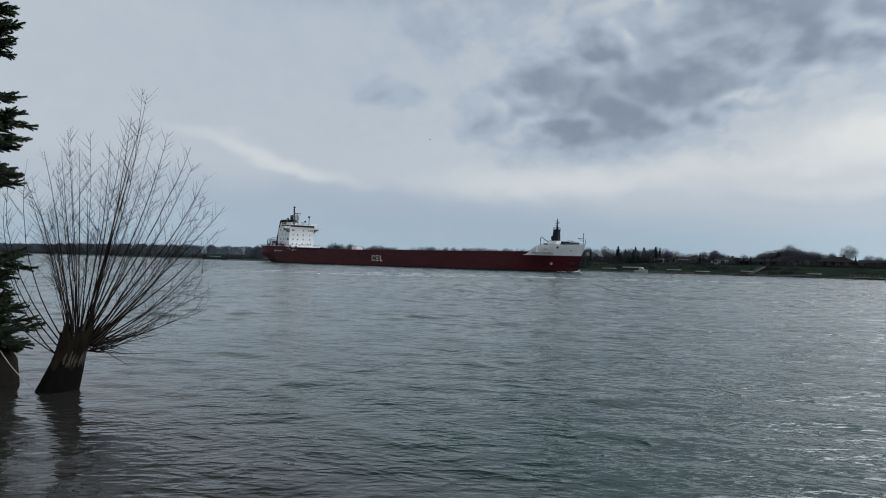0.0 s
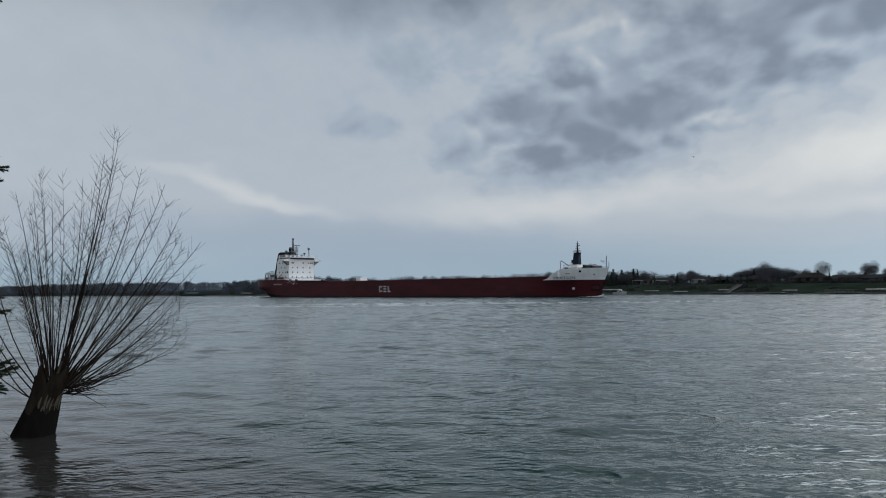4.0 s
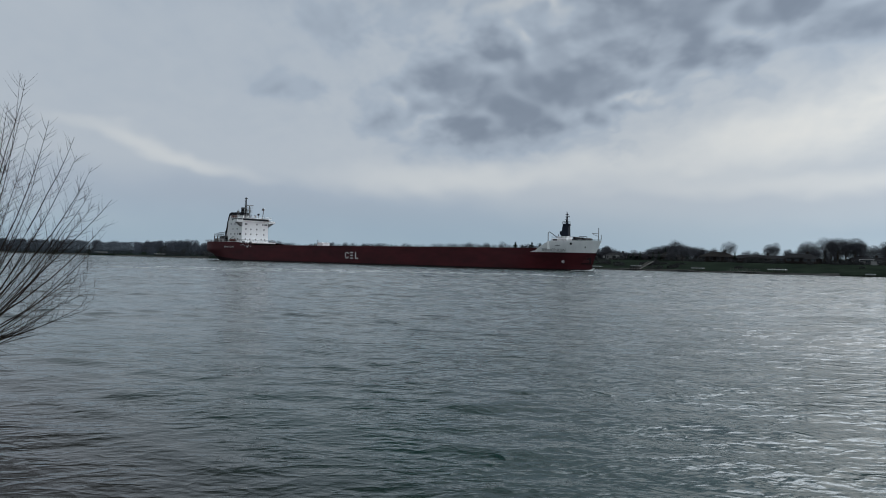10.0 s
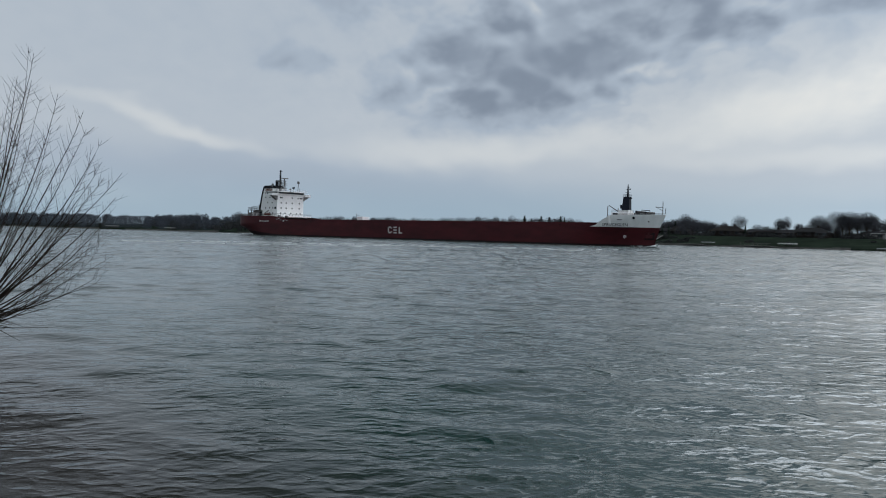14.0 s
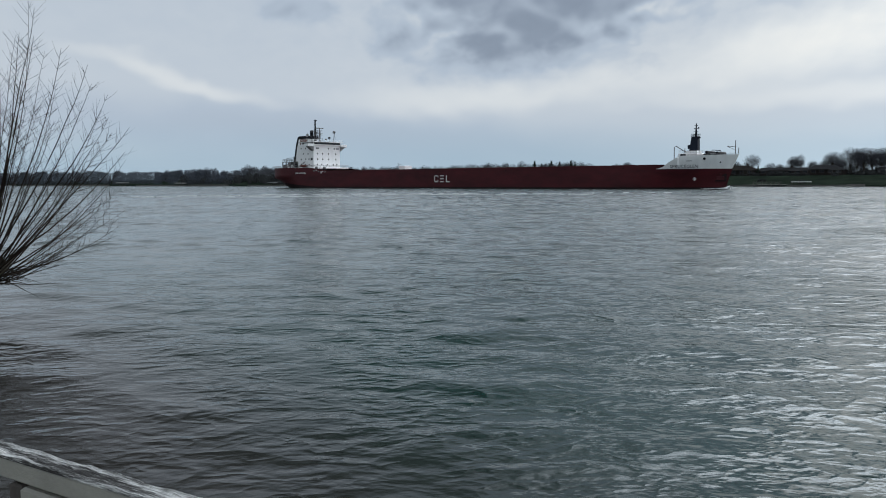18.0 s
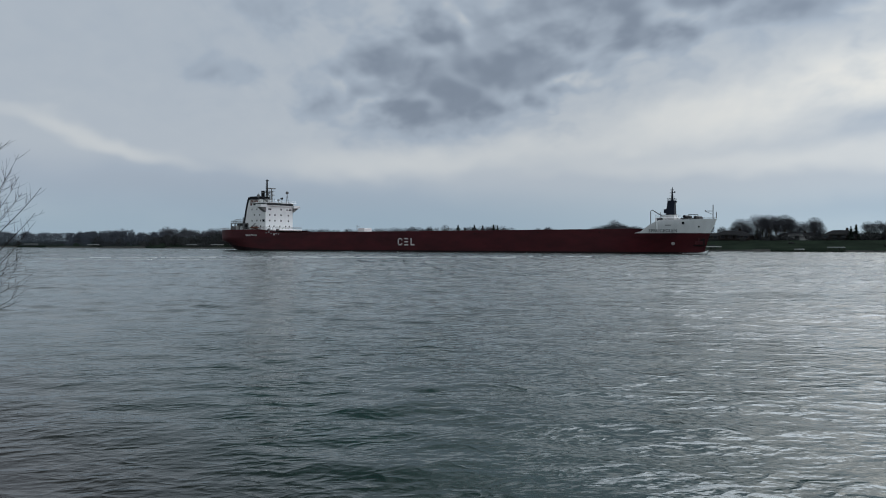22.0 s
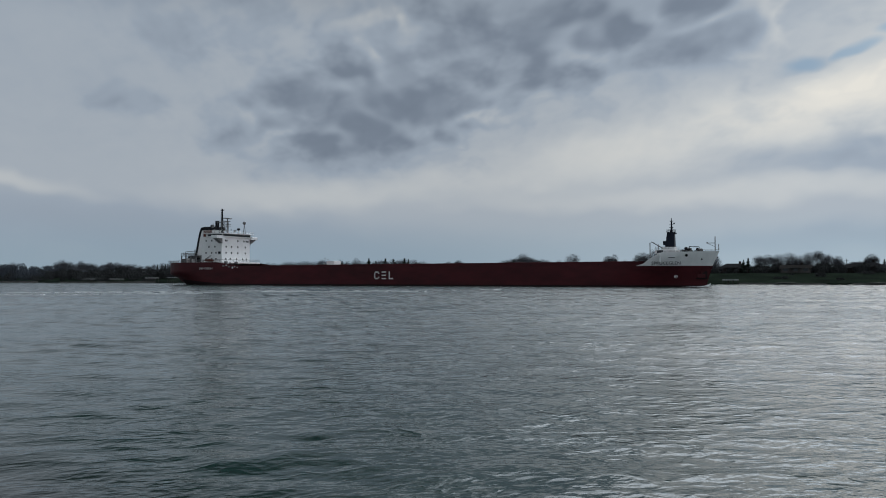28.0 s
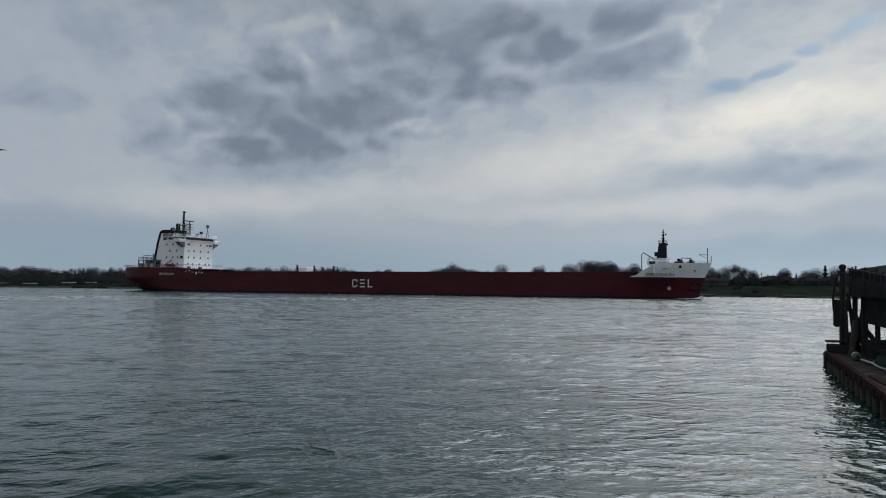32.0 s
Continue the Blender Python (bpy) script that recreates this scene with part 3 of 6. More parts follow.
def lettering(name, text, size, mat, parent, m, width=None, label=""):
    cu = bpy.data.curves.new(name, "FONT")
    cu.body, cu.size, cu.extrude, cu.align_x, cu.resolution_u = text, size, 0.01, "LEFT", 2
    tmp = bpy.data.objects.new(name, cu)
    me = bpy.data.meshes.new_from_object(tmp)
    bpy.data.objects.remove(tmp)
    xs = [v.co.x for v in me.vertices]
    if width:
        f = width / (max(xs) - min(xs))
        for v in me.vertices:
            v.co.x *= f
    me.materials.clear()
    me.materials.append(mat)
    ob = new(name, me)
    ob.parent = parent
    ob.matrix_basis = m
    return tagged(ob, label)


STARBOARD = Matrix(((1, 0, 0, 0), (0, 0, -1, 0), (0, 1, 0, 0), (0, 0, 0, 1)))   # text plane to the starboard side


def freighter():
    ship = thing("freighter", Matrix.Identity(4), "long red lake freighter with white aft house and bow", "ship")
    hull = part("hull", hull_strip([0.55, 1.5, 3.0, 4.5, 6.0, 7.0, 7.5]), HULL_RED, ship, "dull red steel hull with scuffed plating", True)
    part("boot_top", hull_strip([-3.0, -1.0, 0.0, 0.3, 0.55]), HULL_BOOT, hull, "dark wet band at the waterline", True)
    part("main_deck", deck_plate(7.35, 30, 205), DECK_RED, ship)

    def poop_top(x):
        return 9.2 - 1.7 * min(1.0, max(0.0, (x - 30.0) / 14.0))
    part("poop_bulwark", hull_strip([7.5, 8.2, 8.9, 9.2], -4.6, 44.0, 30, poop_top), HULL_RED, ship, "", True)
    s = Shape()   # rounded stern closing plate
    rings = []
    for z in (0.55, 1.5, 3.0, 4.5, 6.0, 7.5, 9.2):
        x, b = stern_x(z), half_beam(stern_x(z), z)
        rings.append([(x - 0.9 * math.sin(math.pi * i / 8) * min(1, z / 5), b * math.cos(math.pi * i / 8), z) for i in range(9)])
    s.loft(rings)
    part("stern_plate", s, HULL_RED, ship, "", True)
    part("poop_deck", deck_plate(8.6, -2.6, 40.0), DECK_RED, ship)

    def fc_top(x):
        if x < 202:
            return 6.9 - 0.25 * (202 - x)
        if x < 207:
            return 6.9 + 3.3 * ((x - 202) / 5.0) ** 0.8
        return 10.2 + 0.4 * (x - 207) / 14.0
    part("forecastle", hull_strip([6.25, 7.1, 8.2, 9.4, 10.3, 10.9], 199.6, None, 30, fc_top, 0.03), SHIP_WHITE, ship, "white-painted flared forecastle sides", True)
    part("forecastle_deck", deck_plate(9.9, 206.5, 219.8, 14), DECK_RED, ship)
    s = Shape().box(206.3, 206.5, -11.3, 11.3, 7.35, 10.0)
    part("forecastle_bulkhead", s, SHIP_WHITE, ship)
    part("deck_edge", hull_strip([7.42, 7.62], 44.0, 202.0, 40, None, 0.06), HULL_RED, ship, "raised sheer strake along the deck edge")
    # stern shade put into the hull as a strip of boot-top colour
    part("stern_shade_band", hull_strip([0.5, 1.0, 1.6, 2.2], 5.5, 40.0, 30, lambda x: max(0.52, 2.2 - 1.7 * max(0.0, (x - 9.0) / 26.0)), 0.03), HULL_BOOT, hull, "dark band standing in for the shade low on the stern")
    # hatches, low on the deck
    for i in range(17):
        x = 50 + i * 8.8
        h = Shape().box(x, x + 6.4, -7.2, 7.2, 7.36, 7.75, 0.1)
        part("hatch_cover", h, DECK_RED, ship)
    # hatch crane and small gear on the deck
    crane = part("hatch_crane", Shape().box(78.0, 81.4, -2.0, 2.4, 7.4, 9.3, 0.12), SHIP_WHITE, ship, "small white hatch-crane cabin")
    part("crane_leg", Shape().tube([(77.2, -2.4, 7.4), (77.2, -2.4, 8.6)], 0.18), SHIP_GREY, crane)
    part("crane_mast", Shape().tube([(75.6, 0, 7.4), (75.6, 0, 10.6)], 0.10).tube([(75.6, 0, 10.2), (77.4, 0, 9.8)], 0.07), SHIP_GREY, crane)
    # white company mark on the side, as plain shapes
    y0, y1 = -11.66, -11.60
    s = Shape().box(106.6, 107.0, y0, y1, 2.75, 4.65).box(107.0, 108.3, y0, y1, 2.35, 2.75).box(107.0, 108.3, y0, y1, 4.65, 5.05).box(108.3, 108.7, y0, y1, 4.2, 4.65).box(108.3, 108.7, y0, y1, 2.75, 3.2)
    part("side_mark", s, MARK_WHITE, hull, "white shape painted on the hull")
    for z in (2.35, 3.5, 4.65):
        part("side_mark", Shape().box(109.7, 111.5, y0, y1, z, z + 0.4), MARK_WHITE, hull)
    part("side_mark", Shape().box(112.7, 113.1, y0, y1, 2.35, 5.05).box(113.1, 114.5, y0, y1, 2.35, 2.75), MARK_WHITE, hull)
    for x, z, w, h in ((33.2, 7.9, 1.1, 0.5), (35.0, 8.1, 0.7, 0.35), (36.4, 7.6, 0.9, 0.6), (38.3, 7.3, 0.8, 0.8), (39.6, 7.5, 0.5, 0.4), (41.0, 7.2, 0.7, 0.3)):
        part("paint_patch", Shape().box(x, x + w, -11.65, -11.58, z - h, z), SHIP_GREY if w > 0.85 else MARK_WHITE, hull, "patch of pale primer")
    for x in (58, 84, 122, 141, 166, 188):   # draught and scupper stains
        part("scupper", Shape().box(x, x + 0.5, -11.65, -11.58, 6.5, 6.8), HULL_BOOT, hull)
    # names
    lettering("name_lettering", "SPRUCEGLEN", 1.05, MARK_WHITE, ship, Matrix.Translation((20.3, -11.67, 6.3)) @ STARBOARD, 7.4, "small white name lettering")
    a = math.atan2(half_beam(204.0, 8.2) - half_beam(212.4, 8.2), 8.4) * 0.9
    yb = -half_beam(202.9, 8.2) - 0.24
    lettering("name_lettering", "SPRUCEGLEN", 1.35, MARK_DARK, ship, Matrix.Translation((204.1, yb + 0.1, 6.55)) @ Matrix.Rotation(a, 4, "Z") @ Matrix.Rotation(radians(7), 4, "X") @ STARBOARD, 8.2, "dark name lettering on the white bow")
    part("name_rule", Shape().box(208.2, 210.4, -half_beam(209.5, 8.9) - 0.35, -half_beam(208.2, 8.9) + 0.3, 8.55, 8.73), MARK_DARK, ship)
    # round thruster mark and anchor
    yy = -half_beam(210, 3.8) - 0.10
    mk = Matrix.Translation((210.0, yy, 3.1)) @ Matrix.Rotation(math.atan2(half_beam(208.5, 3.1) - half_beam(211.5, 3.1), 3.0), 4, "Z")
    s = Shape()
    ring = [[mk @ Vector((r * math.cos(2 * math.pi * i / 16), y, r * math.sin(2 * math.pi * i / 16))) for i in range(16)] for r, y in ((0.48, 0.05), (0.48, -0.08), (0.37, -0.08), (0.37, 0.05))]
    s.loft(ring, True)
    s.box(-0.36, 0.36, -0.07, 0.05, -0.05, 0.05, m=mk).box(-0.05, 0.05, -0.068, 0.05, -0.36, 0.36, m=mk)
    part("thruster_mark", s, MARK_WHITE, hull, "white ring with a cross")
    yy = -half_beam(216.3, 3.6) - 0.05
    ma = Matrix.Translation((216.3, yy, 3.6)) @ Matrix.Rotation(radians(28), 4, "Z")
    part("anchor", Shape().box(-1.1, 1.1, -0.35, 0.1, -0.9, 0.25, 0.1, ma).box(-0.2, 0.2, -0.4, 0.1, -0.2, 1.2, 0.05, ma), HULL_RED, ship, "rust-stained bow anchor in its pocket")
    part("anchor_pocket", Shape().box(-2.2, 1.8, 0.0, 0.16, -1.3, 1.1, 0.1, ma), HULL_BOOT, ship, "dark scuffed plating round the anchor")
    for x, z, r in ((213.2, 9.3, 0.42), (216.8, 8.2, 0.26)):
        yv = -half_beam(x, z) - 0.05
        part("hawse_hole", Shape().ball((x, yv, z), r, 10, 6), SHIP_BLACK, ship)
    # foredeck house and black foremast
    fm = part("foremast", Shape().loft([[(205.6, -0.9, 11.9), (208.4, -0.9, 11.9), (208.4, 0.9, 11.9), (205.6, 0.9, 11.9)], [(206.2, -0.8, 16.4), (208.3, -0.8, 16.4), (208.3, 0.8, 16.4), (206.2, 0.8, 16.4)]], True, True), MAST_NAVY, ship, "navy-black box-section foremast")
    part("mast_platform", Shape().box(206.1, 208.4, -0.9, 0.9, 16.4, 16.55).add(rail_line([(206.1, -0.9, 16.5), (208.4, -0.9, 16.5), (208.4, 0.9, 16.5), (206.1, 0.9, 16.5), (206.1, -0.9, 16.5)], 0.8, 1.1, 0.03).v, rail_line([(206.1, -0.9, 16.5), (208.4, -0.9, 16.5), (208.4, 0.9, 16.5), (206.1, 0.9, 16.5), (206.1, -0.9, 16.5)], 0.8, 1.1, 0.03).f), MAST_NAVY, fm)
    part("topmast", Shape().tube([(207.4, 0, 16.4), (207.4, 0, 18.9), (207.4, 0, 20.8)], [0.40, 0.26, 0.10], 6).box(206.7, 208.2, -0.2, 0.2, 18.9, 19.05).box(207.0, 207.8, -1.0, 1.0, 17.9, 18.02).ball((208.2, 0, 19.2), 0.25).box(206.9, 207.9, -0.3, 0.3, 19.8, 19.95), MAST_NAVY, fm)
    part("mast_lamp", Shape().box(208.0, 208.8, -0.4, 0.4, 15.9, 16.35, 0.05), MAST_NAVY, fm)
    part("mast_locker", Shape().box(204.9, 206.1, -0.5, 0.5, 12.6, 13.9, 0.08), MAST_NAVY, fm)
    fh = part("fore_house", Shape().box(203.2, 209.2, -3.4, 3.4, 9.9, 11.2, 0.1).box(204.8, 208.6, -1.8, 1.8, 11.2, 12.0, 0.1), SHIP_WHITE, ship, "low white house at the foot of the foremast")
    part("house_recess", Shape().box(203.8, 205.6, -3.46, -3.3, 10.2, 11.0), MARK_DARK, fh)
    part("house_rail", rail_line([(203.3, -3.3, 11.2), (209.1, -3.3, 11.2), (209.1, 3.3, 11.2)], 0.9, 1.9, 0.022), SHIP_GREY, fh)
    part("bow_davit", Shape().tube([(201.6, -3.0, 8), (201.6, -3.0, 13.2), (202.1, -3.0, 13.6), (205.4, -3.0, 11.6)], 0.15, 5), SHIP_GREY, ship)
    part("davit_post", Shape().tube([(202.9, 2.0, 9.9), (202.9, 2.0, 13.0)], 0.12, 5), SHIP_GREY, ship)
    for x, w, hgt in ((210.9, 2.2, 1.5), (214.4, 1.9, 1.2)):
        wn = part("windlass", Shape().box(x, x + w, -2.4, 2.4, 9.9, 9.9 + hgt * 0.75, 0.12), SHIP_BLACK, ship, "dark deck windlass")
        part("windlass_drum", Shape().tube([(x + w * 0.6, -3.2, 9.9 + hgt), (x + w * 0.6, 3.2, 9.9 + hgt)], 0.45, 8), SHIP_BLACK, wn)
    part("crane_hoop", Shape().tube([(212.6, 0, 9.9), (212.6, 0, 12.1), (215.4, 0, 11.9), (215.6, 0, 11.2)], 0.13, 5), SHIP_BLACK, ship)
    js = part("jackstaff", Shape().tube([(220.0, 0, 10.2), (220.0, 0, 14.9)], 0.14, 5), SHIP_GREY, ship, "thin steel jackstaff on the stem")
    part("yard", Shape().tube([(217.6, 0, 13.0), (220.0, 0, 13.0)], 0.09, 4).tube([(217.6, 0, 13.0), (220.0, 0, 11.9)], 0.06, 4).tube([(221.0, 0, 10.8), (221.0, 0, 12.6)], 0.12, 5).ball((217.7, 0, 13.1), 0.2), SHIP_GREY, js)
    part("bow_rail", rail_line([(207.5, -9.6, 10.1), (213, -7.4, 10.3), (218, -3.8, 10.5), (220.8, 0, 10.6)], 0.45, 2.0, 0.02), SHIP_GREY, ship)
    aft_house(ship)
    return ship


def aft_house(ship):
    house = part("aft_house", Shape().box(18.0, 29.2, -8.0, 8.0, 8.6, 19.4, 0.06), SHIP_WHITE, ship, "tall white accommodation block")
    part("house_base", Shape().box(14.0, 33.5, -9.6, 9.6, 8.4, 9.3, 0.05), SHIP_WHITE, house)
    for z in (11.9, 14.5, 17.0):   # deck edges across the block
        part("deck_band", Shape().box(17.95, 29.26, -8.06, 8.06, z, z + 0.10), SHIP_WHITE, house)
    bridge = part("bridge", Shape().box(20.5, 29.6, -8.2, 8.2, 19.4, 20.9, 0.08), SHIP_WHITE, house, "navigating bridge with a dark window band")
    part("bridge_window", Shape().box(29.6, 29.66, -7.8, 7.8, 19.95, 20.78).box(21.5, 29.4, -8.26, -8.2, 19.95, 20.75), DARK_GLASS, bridge)
    part("bridge_roof", Shape().box(19.6, 30.8, -9.0, 9.0, 20.9, 21.12, 0.06), SHIP_WHITE, bridge)
    for side in (-1, 1):
        w = part("bridge_wing", Shape().box(27.0, 30.2, min(side * 8.0, side * 11.7), max(side * 8.0, side * 11.7), 18.9, 20.1, 0.08), SHIP_WHITE, bridge)
        y = side * 8.06
        part("wing_bracket", Shape().add([(27.6, y, 18.9), (29.6, y, 18.9), (27.6, y + side * 3.2, 18.9), (29.6, y + side * 3.2, 18.9), (27.6, y, 16.9), (29.6, y, 16.9)], [(0, 2, 4), (1, 5, 3), (0, 1, 3, 2), (2, 3, 5, 4), (0, 4, 5, 1)]), SHIP_GREY, w)
    # windows of the front and of the starboard side
    for row, z in enumerate((18.1, 15.6, 13.1, 10.6)):
        ys = (-5.6, -2.6, 1.0, 5.4) if row else (-6.0, -5.2, 1.0, 4.6, 6.0, 6.9)
        if row == 3:
            ys = (-5.8, -3.2, 0.3, 3.8, 6.0)
        for y in ys:
            w = part("window", Shape().box(29.2, 29.25, y - 0.33, y + 0.33, z - 0.36, z + 0.36), SHIP_GREY, house)
            part("pane", Shape().box(29.25, 29.27, y - 0.25, y + 0.25, z - 0.28, z + 0.28), DARK_GLASS, w)
        for x in ((20.4, 23.6, 26.0) if row != 1 else (22.0, 25.4)):
            w = part("window", Shape().box(x - 0.32, x + 0.32, -8.05, -8.0, z - 0.34, z + 0.34), SHIP_GREY, house)
            part("pane", Shape().box(x - 0.24, x + 0.24, -8.07, -8.05, z - 0.26, z + 0.26), DARK_GLASS, w)
    part("side_door", Shape().box(27.2, 28.6, -8.06, -8.0, 12.6, 13.6), DARK_GLASS, house)
    part("side_stair", Shape().tube([(19.0, -8.6, 9.3), (24.0, -8.6, 12.0)], 0.12, 4).tube([(19.0, -9.2, 9.3), (24.0, -9.2, 12.0)], 0.12, 4), SHIP_GREY, house)
    for z in (9.3,):
        part("house_rail", rail_line([(14.2, -9.5, z), (33.3, -9.5, z), (33.3, 9.5, z)], 1.0, 1.8, 0.05), SHIP_GREY, house)
    part("roof_rail", rail_line([(20.0, -8.8, 21.1), (30.6, -8.8, 21.1), (30.6, 8.8, 21.1), (20, 8.8, 21.1)], 0.9, 1.8, 0.024), SHIP_WHITE, bridge)
    # lifeboat under the starboard side
    part("lifeboat", Shape().loft([[(20.9 + 5.2 * t, -9.2 + 0.9 * math.cos(a) * w, 10.0 + 0.55 * math.sin(a) * w) for a in [2 * math.pi * i / 10 for i in range(10)]] for t, w in ((0, 0.15), (0.12, 0.75), (0.35, 1.0), (0.65, 1.0), (0.88, 0.75), (1, 0.15))], True, True), RUST, ship, "orange lifeboat in its davits", True)
    # funnel: black, leaning, with a rust-orange panel
    f = part("funnel", Shape().loft([[(10.6, -4.2, 8.8), (18.0, -4.2, 8.8), (18.0, 4.2, 8.8), (10.6, 4.2, 8.8)], [(11.4, -3.6, 19.0), (18.0, -3.6, 19.0), (18.0, 3.6, 19.0), (11.4, 3.6, 19.0)], [(12.3, -3.2, 22.9), (19.6, -3.2, 22.9), (19.6, 3.2, 22.9), (12.3, 3.2, 22.9)]], True, True), SHIP_WHITE, ship, "white funnel casing with black trim and a rust-orange panel")
    part("funnel_edge", Shape().loft([[(x - 0.5, -4.3 + dy, z), (x + 0.6, -4.3 + dy, z), (x + 0.6, 4.3 - dy, z), (x - 0.5, 4.3 - dy, z)] for x, z, dy in ((10.3, 12.0, 0.2), (11.4, 19.0, 0.6), (12.2, 22.8, 0.95), (12.9, 24.0, 1.0))], True, True), SHIP_BLACK, f, "black aft edge")
    part("funnel_cap", Shape().loft([[(12.0, -3.4, 22.9), (20.0, -3.4, 22.9), (20.0, 3.4, 22.9), (12.0, 3.4, 22.9)], [(13.0, -3.0, 24.3), (19.6, -3.0, 24.3), (19.6, 3.0, 24.3), (13.0, 3.0, 24.3)]], True, True), SHIP_BLACK, f)
    part("funnel_panel", Shape().box(14.2, 18.8, -3.66, -3.2, 20.2, 22.7), RUST, f, "rust-orange panel")
    for x in (17.2, 18.4, 14.4):
        part("exhaust_pipe", Shape().tube([(x, 0.6, 24.2), (x, 0.6, 27.0 if x > 15 else 25.4)], 0.42, 8), SHIP_BLACK, f)
    part("funnel_gangway", Shape().box(19.4, 25.2, -2.9, -2.6, 23.4, 23.75).tube([(22.2, -2.75, 21.1), (22.2, -2.75, 23.4)], 0.1, 5).tube([(24.9, -2.75, 21.1), (24.9, -2.75, 23.4)], 0.1, 5), SHIP_BLACK, f, "dark gangway from the funnel to the mast")
    # masts and aerials over the bridge
    mm = part("main_mast", Shape().tube([(21.2, 0, 21.2), (21.2, 0, 27.0), (21.2, 0, 31.9)], [0.55, 0.42, 0.30], 6), SHIP_BLACK, ship, "grey steel mainmast with aerials")
    part("mast_arm", Shape().box(20.2, 22.2, -2.2, 2.2, 26.0, 26.15), SHIP_GREY, mm)
    part("mast_arm", Shape().box(20.8, 21.9, -0.5, 0.5, 31.2, 31.5), SHIP_BLACK, mm)
    part("mast_brace", Shape().tube([(23.4, -1.4, 21.2), (21.3, 0, 26.4)], 0.12, 4).tube([(23.4, 1.4, 21.2), (21.3, 0, 26.4)], 0.12, 4), SHIP_GREY, mm)
    rm = part("radar_mast", Shape().tube([(24.2, 0, 21.2), (24.2, 0, 27.6)], 0.24, 6).box(23.5, 24.9, -1.3, 1.3, 25.2, 25.35), SHIP_GREY, ship)
    part("radar_scanner", Shape().box(23.9, 24.5, -2.2, 2.2, 27.5, 27.95, 0.06), SHIP_GREY, rm)
    sd = part("satellite_dome", Shape().ball((29.4, 4.5, 25.8), 0.72, 10, 7), SHIP_GREY, ship, "pale dome on a lattice post")
    part("dome_post", Shape().tube([(29.4, 4.2, 21.2), (29.4, 4.5, 25.4)], 0.10, 4).tube([(29.4, 5.3, 21.2), (29.4, 4.5, 25.4)], 0.10, 4).tube([(28.8, 4.5, 21.2), (29.4, 4.5, 25.4)], 0.10, 4), SHIP_GREY, sd)
    for x, y, h in ((26.0, -2.5, 1.9), (27.6, 1.0, 1.8), (19.0, -3.0, 4.6), (28.5, -5.0, 1.4)):
        part("whip_aerial", Shape().tube([(x, y, 21.2), (x, y, 21.2 + h)], 0.09, 4).box(x - 0.5, x + 0.5, y - 0.3, y + 0.3, 21.2 + h * 0.55, 21.2 + h * 0.85, 0.05), SHIP_GREY, ship)
    lt = part("lattice_mast", Shape().tube([(22.6, -1.8, 21.2), (22.6, -1.8, 26.6)], 0.13, 4).tube([(23.6, 1.2, 21.2), (23.6, 1.2, 26.6)], 0.13, 4).tube([(22.6, -1.8, 22.8), (23.6, 1.2, 24.6)], 0.09, 4).tube([(22.6, -1.8, 26.4), (23.6, 1.2, 24.6)], 0.09, 4), SHIP_GREY, ship, "weathered lattice mast beside the mainmast")
    part("mast_platform", Shape().box(22.0, 24.4, -2.4, 1.8, 24.5, 24.66).box(22.0, 24.4, -2.4, 1.8, 26.5, 26.64), SHIP_GREY, lt)
    for x, y, h in ((26.2, -6.4, 1.9), (27.4, 3.2, 2.1)):   # searchlights
        sl = part("searchlight", Shape().tube([(x, y, 21.1), (x, y, 21.1 + h)], 0.12, 5), SHIP_GREY, ship)
        part("lamp_drum", Shape().tube([(x - 0.45, y, 21.1 + h), (x + 0.5, y - 0.1, 21.15 + h)], 0.46, 8), SHIP_BLACK, sl)
    for x, y, h, r in ((25.2, 3.0, 1.2, 0.35), (26.8, -4.4, 1.0, 0.28), (23.0, -6.2, 1.5, 0.22), (28.0, -1.6, 1.6, 0.2), (22.4, 5.6, 1.3, 0.3)):
        part("roof_fitting", Shape().tube([(x, y, 21.2), (x, y, 21.2 + h)], 0.09, 5).ball((x, y, 21.2 + h), r, 8, 5), SHIP_GREY, ship)
    part("mast_ladder", Shape().tube([(20.7, -0.5, 21.2), (20.9, -0.4, 30.5)], 0.05, 4).tube([(20.7, 0.5, 21.2), (20.9, 0.4, 30.5)], 0.05, 4), SHIP_BLACK, mm)
    # afterdeck: winch deck, posts and rails
    ad = part("after_platform", Shape().box(4.5, 14.0, -7.0, 7.0, 12.0, 12.25).box(6.5, 13.5, -5.0, 5.0, 8.8, 11.9, 0.08), SHIP_GREY, ship, "weathered platform over the afterdeck")
    for x in (4.8, 7.4, 10.4, 13.4):
        part("platform_post", Shape().box(x - 0.18, x + 0.18, -7.0, -6.6, 8.8, 12.0), SHIP_GREY, ad)
        part("platform_post", Shape().box(x - 0.18, x + 0.18, 6.6, 7.0, 8.8, 12.0), SHIP_GREY, ad)
        part("platform_box", Shape().box(x - 0.9, x + 0.5, -5.9, -5.2, 9.0, 10.6 + (x % 2) * 0.4, 0.05), SHIP_BLACK if x > 12 else SHIP_GREY if x < 6 else SHIP_WHITE, ad)
    part("platform_rail", rail_line([(14, -6.8, 12.25), (4.7, -6.8, 12.25), (4.7, 6.8, 12.25)], 1.1, 1.3, 0.06), SHIP_GREY, ad)
    part("stern_crane", Shape().tube([(8.6, -3.0, 12.2), (8.6, -3.0, 14.9)], 0.2, 5).tube([(8.6, -3.0, 14.2), (5.0, -4.4, 14.0)], 0.12, 4).tube([(5.2, -5.0, 8.8), (5.2, -5.0, 14.0)], 0.14, 4), SHIP_GREY, ad)
